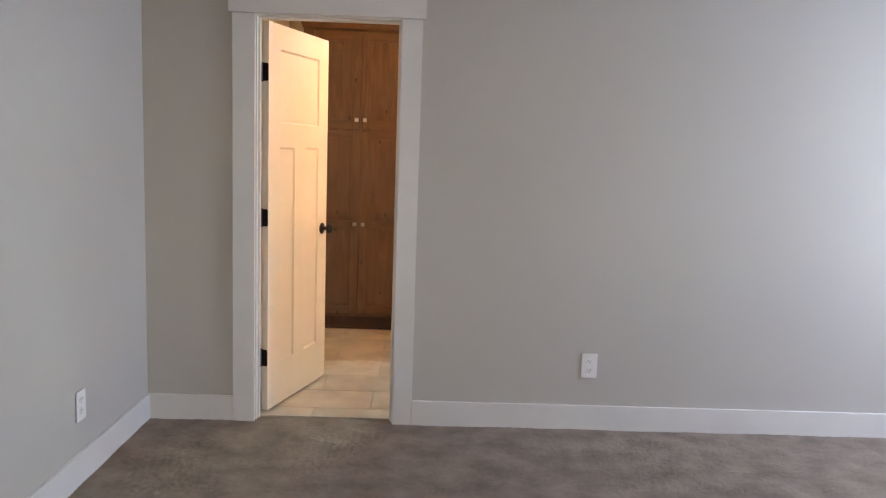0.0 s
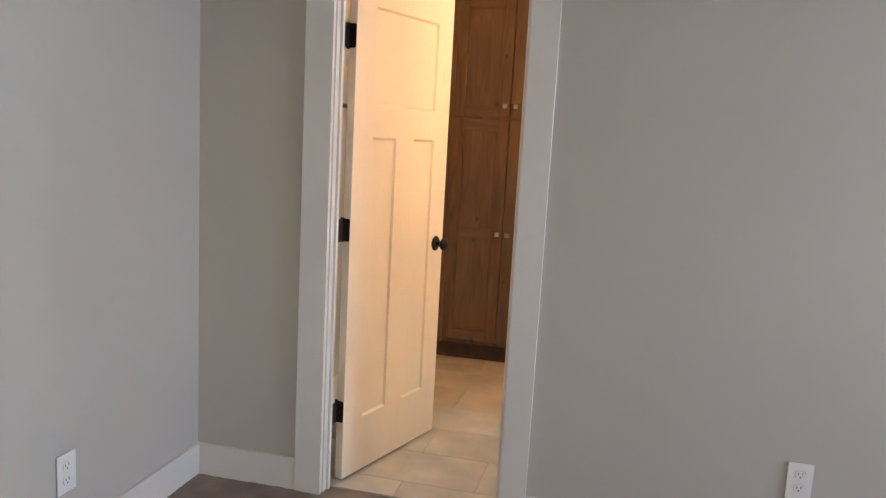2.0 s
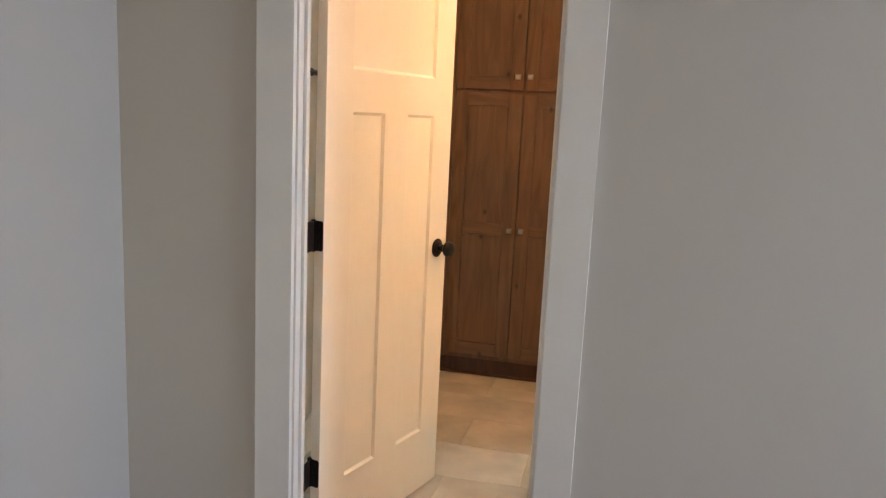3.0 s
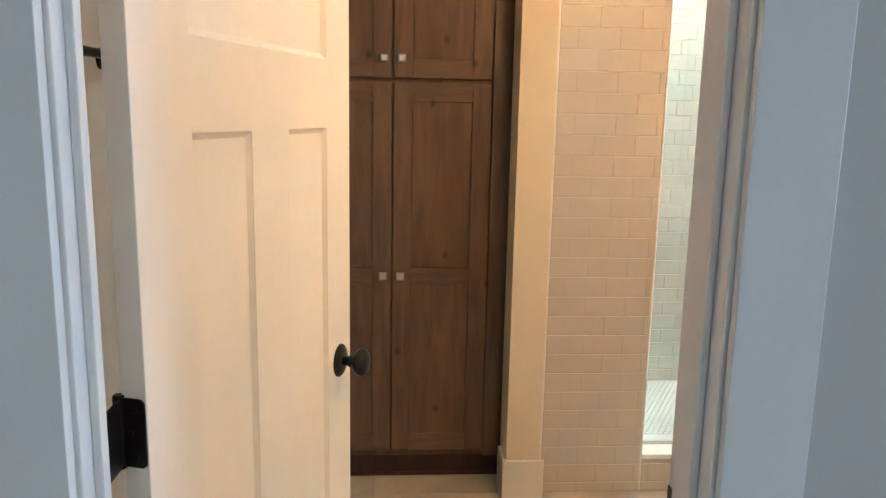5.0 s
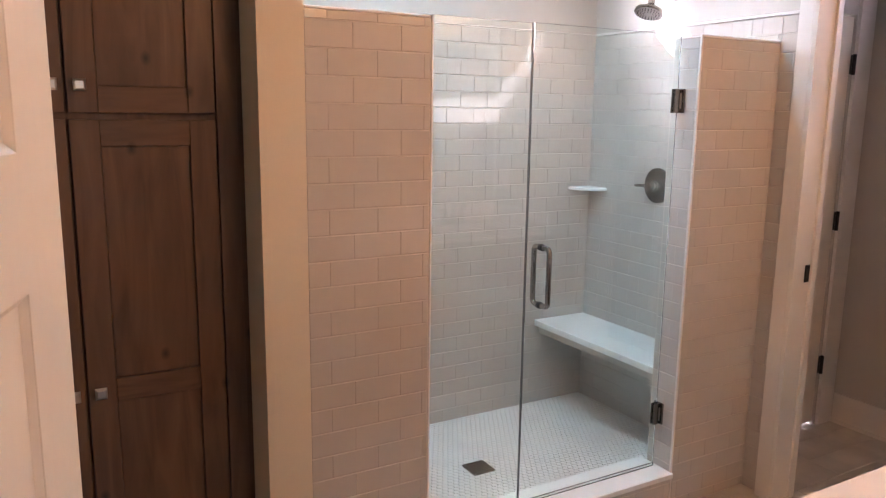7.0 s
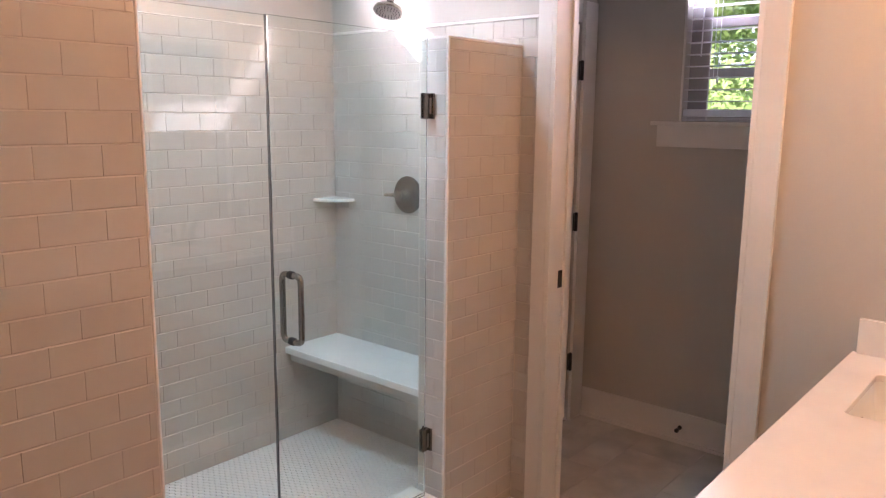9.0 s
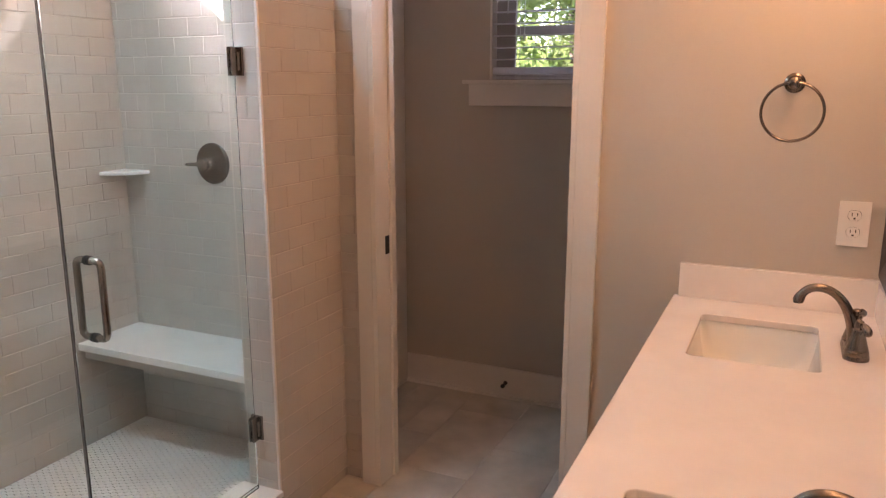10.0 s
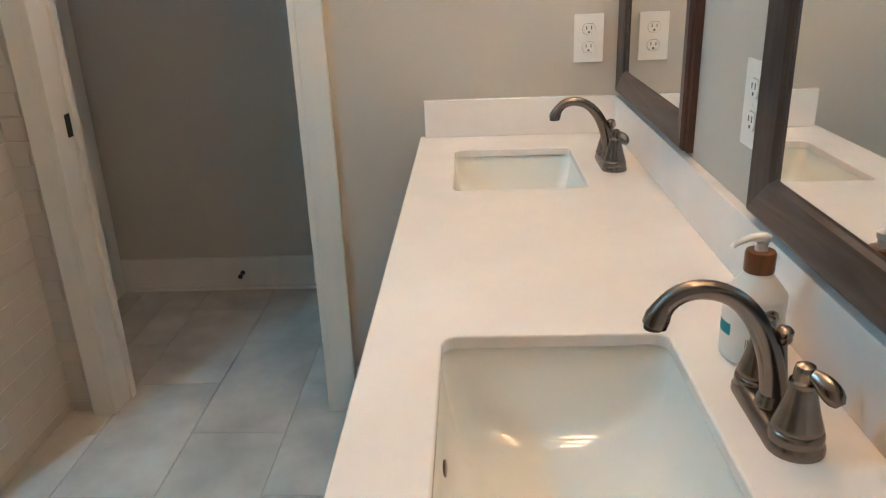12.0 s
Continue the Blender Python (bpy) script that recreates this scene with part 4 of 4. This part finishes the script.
part("side_splash", boxes((X_END - 0.0210, X_END - 0.0005, 4.0905, 4.645, TOP + 0.0003, 1.013), bev=0.002, seg=2), QUARTZ, ctop)


def sink(a, b, label):
    ob = thing("sink", ((a + b) / 2, 4.406, 0.745), label, "sink", "undermount sinks")
    loops = []
    for e, z, r in ((0.022, 0.8875, 0.035), (0.006, 0.8872, 0.024), (0.003, 0.880, 0.026), (-0.004, 0.840, 0.034), (-0.016, 0.795, 0.045), (-0.034, 0.770, 0.06), (-0.070, 0.757, 0.07), (-0.12, 0.751, 0.03)):
        loops.append(rrect(a - e, b + e, S_Y0 - e, S_Y1 + e, z, r, 6))
    inner = loft(loops, cap=False)
    c = inner.verts.new(((a + b) / 2, 4.406, 0.749))
    inner.verts.ensure_lookup_table()
    ring = [v for v in inner.verts if v != c][-len(loops[-1]):]
    for i in range(len(ring)):
        inner.faces.new((ring[i], ring[(i + 1) % len(ring)], c))
    bowl = part("bowl", inner, PORCELAIN, ob, smooth=True)
    md = bowl.modifiers.new("thick", 'SOLIDIFY')
    md.thickness, md.offset = 0.008, -1.0
    part("drain_flange", lathe([(0.030, 0), (0.029, 0.004), (0.022, 0.005), (0.020, 0.002)], ((a + b) / 2, 4.406, 0.7500), 24), NICKEL, ob)
    part("stopper", lathe([(0.019, 0.001), (0.019, 0.006), (0.008, 0.009), (0.001, 0.0095)], ((a + b) / 2, 4.406, 0.7505), 20), NICKEL, ob)
    part("overflow", lathe([(0.0085, -0.001), (0.0085, 0.002), (0.006, 0.003)], ((a + b) / 2, S_Y1 - 0.0055, 0.834), 16, pose(0, 0, 0, 83) @ Matrix.Diagonal((1.7, 0.8, 1, 1))), NICKEL, ob, "metal overflow ring")
    return ob


sink(*SINKS[0], "white porcelain undermount sink at the far end of the counter")
sink(*SINKS[1], "white porcelain undermount sink with rounded rectangular bowl")


def faucet(cx, cy, label):
    """A centre-set faucet: base, arched spout, two lever handles, lift rod; y points to the sink."""
    z = TOP + 0.0004
    ob = thing("faucet", (cx, cy, z), label, "faucet", "vanity faucets")
    n = 12
    loops = []
    for e, h, r in ((0.053, 0.0, 0.0290), (0.053, 0.006, 0.0290), (0.053, 0.010, 0.0272), (0.053, 0.015, 0.0250), (0.053, 0.0175, 0.0215)):
        loops.append([(cx + e * (1 if k < n + 1 else -1) + r * math.cos(a), cy + r * math.sin(a), z + h) for k, a in enumerate([-math.pi / 2 + math.pi * j / n for j in range(n + 1)] + [math.pi / 2 + math.pi * j / n for j in range(n + 1)])])
    part("base_plate", loft(loops), NICKEL, ob, smooth=True)
    part("spout_collar", lathe([(0.0195, 0.016), (0.0195, 0.021), (0.0175, 0.024), (0.0170, 0.029), (0.0155, 0.032)], (cx, cy + 0.004, z), 24), NICKEL, ob, smooth=True)
    path = bezier((cx, cy + 0.004, z + 0.022), (cx, cy + 0.009, z + 0.082), (cx, cy + 0.034, z + 0.152), (cx, cy + 0.090, z + 0.1535), 14) + bezier((cx, cy + 0.090, z + 0.1535), (cx, cy + 0.112, z + 0.1535), (cx, cy + 0.129, z + 0.142), (cx, cy + 0.136, z + 0.114), 8)[1:]
    radii = [0.0150 - 0.0046 * min(1, k / 11) for k in range(len(path))]
    radii[-1], radii[-2], radii[-3] = 0.0132, 0.0134, 0.0112
    sp = part("spout", tube(path, radii, 20), NICKEL, ob, "high-arched brushed nickel spout", smooth=True)
    part("aerator", lathe([(0.0108, 0.0), (0.0108, -0.004), (0.008, -0.005)], (cx, cy + 0.136, z + 0.1145), 18), SLOT, sp)
    rod = part("lift_rod", tube([(cx, cy - 0.006, z + 0.030), (cx, cy + 0.002, z + 0.092)], 0.0042, 10), NICKEL, ob)
    part("rod_knob", lathe([(0.005, 0.0), (0.0078, 0.002), (0.0092, 0.006), (0.0082, 0.009), (0.0096, 0.012), (0.0096, 0.015), (0.006, 0.019), (0.001, 0.020)], (cx, cy + 0.002, z + 0.090), 18), NICKEL, rod, smooth=True)
    for s in (-1, 1):
        hx = cx + s * 0.0525
        h = part("handle", lathe([(0.0268, 0.006), (0.0272, 0.018), (0.0262, 0.022), (0.0244, 0.0235), (0.0252, 0.026), (0.0238, 0.030), (0.0196, 0.044), (0.0160, 0.058), (0.0134, 0.072), (0.0142, 0.0735), (0.0138, 0.077), (0.0112, 0.079), (0.0106, 0.089), (0.0092, 0.094), (0.0040, 0.0965), (0.001, 0.097)], (hx, cy, z), 28), NICKEL, ob, "bell-shaped brushed nickel handle", smooth=True)
        tip = Vector((hx + s * 0.036, cy - 0.020, z + 0.070))
        bow = Vector((0, 0, 1))
        part("lever", tube([Vector((hx, cy, z + 0.087)).lerp(tip, k / 10) + bow * (0.006 * math.sin(math.pi * k / 10)) for k in range(11)], [0.0064, 0.0064, 0.0068, 0.0076, 0.0086, 0.0096, 0.0103, 0.0108, 0.0106, 0.0092, 0.005], 16, 0.72), NICKEL, h, smooth=True)
    return ob


faucet(1.750, 4.180, "brushed nickel two-handle faucet at the far sink")
faucet(0.675, 4.189, "brushed nickel two-handle faucet at the near sink")


def bottle():
    x, y, z = 0.813, 4.170, TOP + 0.0004
    ob = thing("soap_bottle", (x, y, z), "white plastic soap bottle with amber pump collar on the counter", "bottle")
    part("body", lathe([(0.032, 0), (0.0360, 0.004), (0.0366, 0.02), (0.0366, 0.083), (0.0358, 0.087), (0.0190, 0.109), (0.0165, 0.1125), (0.0165, 0.114)], (x, y, z), 32), LOTION, ob, smooth=True)
    part("collar", lathe([(0.0172, 0.1135), (0.0180, 0.116), (0.0180, 0.137), (0.0165, 0.140), (0.008, 0.1405)], (x, y, z), 24), AMBER, ob, "amber-brown pump collar", smooth=True)
    part("pump_stem", lathe([(0.0075, 0.1405), (0.0075, 0.150), (0.0095, 0.152), (0.0100, 0.159), (0.006, 0.162)], (x, y, z), 16), LOTION, ob, smooth=True)
    part("nozzle", tube([(x - 0.004, y - 0.004, z + 0.1575), (x - 0.006, y + 0.016, z + 0.1585), (x - 0.010, y + 0.034, z + 0.1535), (x - 0.011, y + 0.038, z + 0.149)], [0.0058, 0.0046, 0.0038, 0.003], 10), LOTION, ob, smooth=True)

    def band(a0, a1, z0, z1, r=0.0370):
        pts = [radians(a0 + (a1 - a0) * k / 8) for k in range(9)]
        return loft([[(x + q * math.cos(a), y + q * math.sin(a), z + h) for a in pts] + [(x + (q - 0.0003) * math.cos(a), y + (q - 0.0003) * math.sin(a), z + h) for a in reversed(pts)] for q, h in ((r, z0), (r, z1))])
    part("print_block", band(76, 118, 0.036, 0.051), TEAL, ob, "teal printed block on the label")
    for k in range(6):
        part("print_line", band(152, 152 + (34, 40, 30, 38, 36, 28)[k], 0.073 - 0.004 * k, 0.0743 - 0.004 * k), INK, ob)
    for k in range(9):
        a = 150 + k * 3.2
        part("print_bar", band(a, a + (1.2, 2.2, 1.0, 2.6, 1.6)[k % 5], 0.026, 0.038), INK, ob, "bar of printed stripes")


bottle()


def framed_mirror(x0, x1, z0, z1, label):
    ob = thing("wall_mirror", ((x0 + x1) / 2, Y_BATH, z0), label, "mirror", "framed vanity mirrors")
    y, w = Y_BATH + 0.0006, 0.068
    prof = ((0.0, 0.0), (0.0, 0.012), (0.004, 0.015), (0.004, 0.020), (0.010, 0.0245), (0.048, 0.0190), (0.060, 0.0165), (0.065, 0.0105), (w, 0.0092), (w, 0.0))

    def rim(inset, d):
        return [(x0 + inset, y + d, z0 + inset), (x1 - inset, y + d, z0 + inset), (x1 - inset, y + d, z1 - inset), (x0 + inset, y + d, z1 - inset)]
    for k, nm in enumerate(("frame_rail", "frame_stile", "frame_rail", "frame_stile")):
        a = [rim(i, d)[k] for i, d in prof[4:]]
        b = [rim(i, d)[(k + 1) % 4] for i, d in prof[4:]]
        part(nm, loft([a, b], cap=True), FRAMER if k % 2 == 0 else FRAMEW, ob, "grey-brown wooden mirror frame")
        a = [rim(i, d)[k] for i, d in prof[:5]] + [rim(0.010, 0.0)[k]]
        b = [rim(i, d)[(k + 1) % 4] for i, d in prof[:5]] + [rim(0.010, 0.0)[(k + 1) % 4]]
        part("frame_edge", loft([a, b], cap=True), FRAMEB, ob, "dark red-brown outer frame moulding")
    part("mirror_glass", boxes((x0 + w - 0.006, x1 - w + 0.006, y + 0.003, y + 0.0085, z0 + w - 0.006, z1 - w + 0.006)), MIRROR, ob, "clear silvered mirror glass")
    return ob


framed_mirror(1.388, 2.085, 1.022, 1.95, "framed wall mirror above the far sink")
framed_mirror(0.310, 1.034, 1.022, 1.95, "framed wall mirror above the near sink")

ring = thing("towel_ring", (X_END, 4.372, 1.555), "brushed nickel towel ring on the painted wall", "towel ring")
rm = pose(0, 0, 0, 0, -90)
part("flange", lathe([(0.028, 0.0005), (0.028, 0.004), (0.024, 0.008), (0.020, 0.009), (0.018, 0.014), (0.012, 0.018)], (X_END, 4.372, 1.555), 28, rm), NICKEL, ring, smooth=True)
part("post", lathe([(0.011, 0.014), (0.009, 0.024), (0.010, 0.040), (0.013, 0.044), (0.013, 0.052), (0.006, 0.056)], (X_END, 4.372, 1.555), 20, rm), NICKEL, ring, smooth=True)
rc, rq = (X_END - 0.046, 4.372, 1.555 - 0.078), 0.080
part("ring", tube([(rc[0] - 0.012 * (1 - math.cos(a)) / 2, rc[1] + rq * math.sin(a), rc[2] + rq * math.cos(a)) for a in (2 * math.pi * k / 48 for k in range(49))], 0.0042, 10), NICKEL, ring, "thin hanging ring", smooth=True)


def vanity_light(cx, label):
    y, z = Y_BATH + 0.0006, 2.29
    ob = thing("vanity_light", (cx, Y_BATH, z), label, "wall lamp", "vanity lights")
    part("back_plate", boxes((cx - 0.29, cx + 0.29, y, y + 0.022, z - 0.045, z + 0.045), bev=0.004, seg=2), NICKEL, ob)
    for k in (-0.2, 0.0, 0.2):
        arm = part("arm", tube(bezier((cx + k, y + 0.02, z), (cx + k, y + 0.07, z + 0.01), (cx + k, y + 0.11, z + 0.01), (cx + k, y + 0.115, z - 0.03), 8), 0.008, 10), NICKEL, ob)
        part("shade", lathe([(0.020, -0.028), (0.040, -0.034), (0.050, -0.055), (0.054, -0.150), (0.050, -0.152), (0.002, -0.150)], (cx + k, y + 0.115, z), 20), BULB, arm, "frosted shade glowing warm white", smooth=True)
    return ob


vanity_light(1.722, "three-bulb brushed nickel light over the far mirror")
vanity_light(0.672, "three-bulb brushed nickel light over the near mirror")


# ---- tiles, piece by piece ----
TILES = {}


def tile_mesh(w, h, d, rim, material):
    key = (round(w, 3), round(h, 3), d, material.name)
    if key not in TILES:
        back = [(0, 0, 0), (w, 0, 0), (w, h, 0), (0, h, 0)]
        side = [(0, 0, d - rim), (w, 0, d - rim), (w, h, d - rim), (0, h, d - rim)]
        ends = rim * 0.45
        face = [(ends, rim, d), (w - ends, rim, d), (w - ends, h - rim, d), (ends, h - rim, d)]
        fs = [(8, 9, 10, 11)] + [(a, (a + 1) % 4, 4 + (a + 1) % 4, 4 + a) for a in range(4)] + [(4 + a, 4 + (a + 1) % 4, 8 + (a + 1) % 4, 8 + a) for a in range(4)]
        me = bpy.data.meshes.new("tile")
        me.from_pydata(back + side + face, [], fs)
        me.materials.append(material)
        TILES[key] = me
    return TILES[key]


def tile_field(parent, origin, u, v, u0, u1, v0, v1, long, high, gap, first, shift, material, depth, rim, name, jitter=0.0, ends=0.0009):
    """Running-bond tiles on the plane through origin along u and v, between u0..u1 and v0..v1; first: a joint's height."""
    u, v = Vector(u), Vector(v)
    n = u.cross(v)
    rng = random.Random(name + str(origin))
    row = math.floor((v0 - first) / high)
    while first + row * high < v1 - 0.004:
        a, b = max(v0, first + row * high + gap / 2), min(v1, first + (row + 1) * high - gap / 2)
        s = shift + (0.5 * long if row % 2 else 0.0)
        k = math.floor((u0 - s) / long)
        while s + k * long < u1 - 0.004:
            c, d = max(u0, s + k * long + ends), min(u1, s + (k + 1) * long - ends)
            if d - c > 0.006 and b - a > 0.006:
                ob = new(name, tile_mesh(d - c, b - a, depth, rim, material))
                tilt = Matrix.Rotation(rng.gauss(0, jitter), 4, u) @ Matrix.Rotation(rng.gauss(0, jitter), 4, v)
                m = Matrix((u, v, n)).transposed().to_4x4()
                ob.matrix_world = Matrix.Translation(Vector(origin) + u * c + v * a) @ tilt @ m
                ob.parent = parent
            k += 1
        row += 1


TL, TH, TG, J0 = 0.1495, 0.0738, 0.0024, 1.8120


def subway(parent, origin, u, u0, u1, v0, v1, shift):
    tile_field(parent, origin, u, (0, 0, 1), u0, u1, v0, v1, TL, TH, TG, J0, shift, SUBWAY, 0.007, 0.0018, "tile", 0.0022, 0.00004)


subway(column, (0, FRONT + 0.0072, 0), (1, 0, 0), 0.180, COL_X1 - 0.0115, 0.002, 1.837, 0.2440)
subway(wing, (0, FRONT + 0.0072, 0), (1, 0, 0), WING_X0 + 0.011, SHX - 0.0140, 0.002, 1.849, 1.72)
subway(wing, (WING_X0 + 0.0077, 0, 0), (0, -1, 0), -6.019, -(FRONT + 0.011), 0.160, 1.849, -6.02)
subway(wing, (0, 6.0203, 0), (-1, 0, 0), -(SHX - 0.0145), -(WING_X0 + 0.010), 0.51, 1.849, -2.1)
subway(curb, (0, FRONT + 0.0072, 0), (1, 0, 0), COL_X1 + 0.001, WING_X0 - 0.001, 0.002, 0.135, 0.60)
subway(back_bed, (0, 6.9853, 0), (1, 0, 0), 0.62, SHX - 0.0140, 0.05, 1.959, 1.245)
subway(side_bed, (SHX - 0.0067, 0, 0), (0, -1, 0), -6.9775, -6.0285, 0.05, 1.954, -6.95)
subway(side_bed, (SHX - 0.0067, 0, 0), (0, -1, 0), -(FRONT - 0.001), -(SIDE0 + 0.0005), 0.002, 1.954, -6.95)
subway(side_bed, (SHX - 0.0067, 0, 0), (0, -1, 0), -6.0275, -(FRONT - 0.0005), 1.8585, 1.954, -6.95)

# large floor tiles
for fx0, fx1, fy0, fy1 in ((-1.058, 3.117, 4.0695, FRONT + 0.004), (-0.86, 0.034, FRONT + 0.0045, 6.06), (X_END + 0.117, 3.117, FRONT + 0.0045, 6.145)):
    tile_field(bath_floor, (0, 0, -0.0046), (1, 0, 0), (0, 1, 0), fx0, fx1, fy0, fy1, 0.610, 0.305, 0.0020, 5.125 - 0.305 * 10, 1.98, FTILE, 0.0046, 0.001, "floor_tile", 0.0003)


def mosaic():
    """Small white hexagons on the shower floor."""
    verts, faces = [], []
    p, r = 0.0262, 0.0136
    y, odd = 6.064, 0
    while y < 6.972:
        x = 0.186 + (p / 2 if odd else 0)
        while x < SHX - 0.028:
            if not (1.078 < x < 1.196 and 6.411 < y < 6.529):
                n = len(verts)
                for q, z in ((r, 0.0462), (r, 0.0500), (r - 0.0014, 0.0512)):
                    verts += [(x + q * math.sin(k * math.pi / 3), y + q * math.cos(k * math.pi / 3), z) for k in range(6)]
                faces += [(n + a + k, n + a + (k + 1) % 6, n + a + 6 + (k + 1) % 6, n + a + 6 + k) for a in (0, 6) for k in range(6)]
                faces.append(tuple(n + 12 + k for k in range(6)))
            x += p
        y += p * 0.866
        odd = 1 - odd
    me = bpy.data.meshes.new("mosaic")
    me.from_pydata(verts, [], faces)
    me.materials.append(MOSAIC)
    return tagged(new("shower_mosaic", me), "white hexagon mosaic tiles on the shower floor", "floor tiles", kind="stuff")


mosaic()
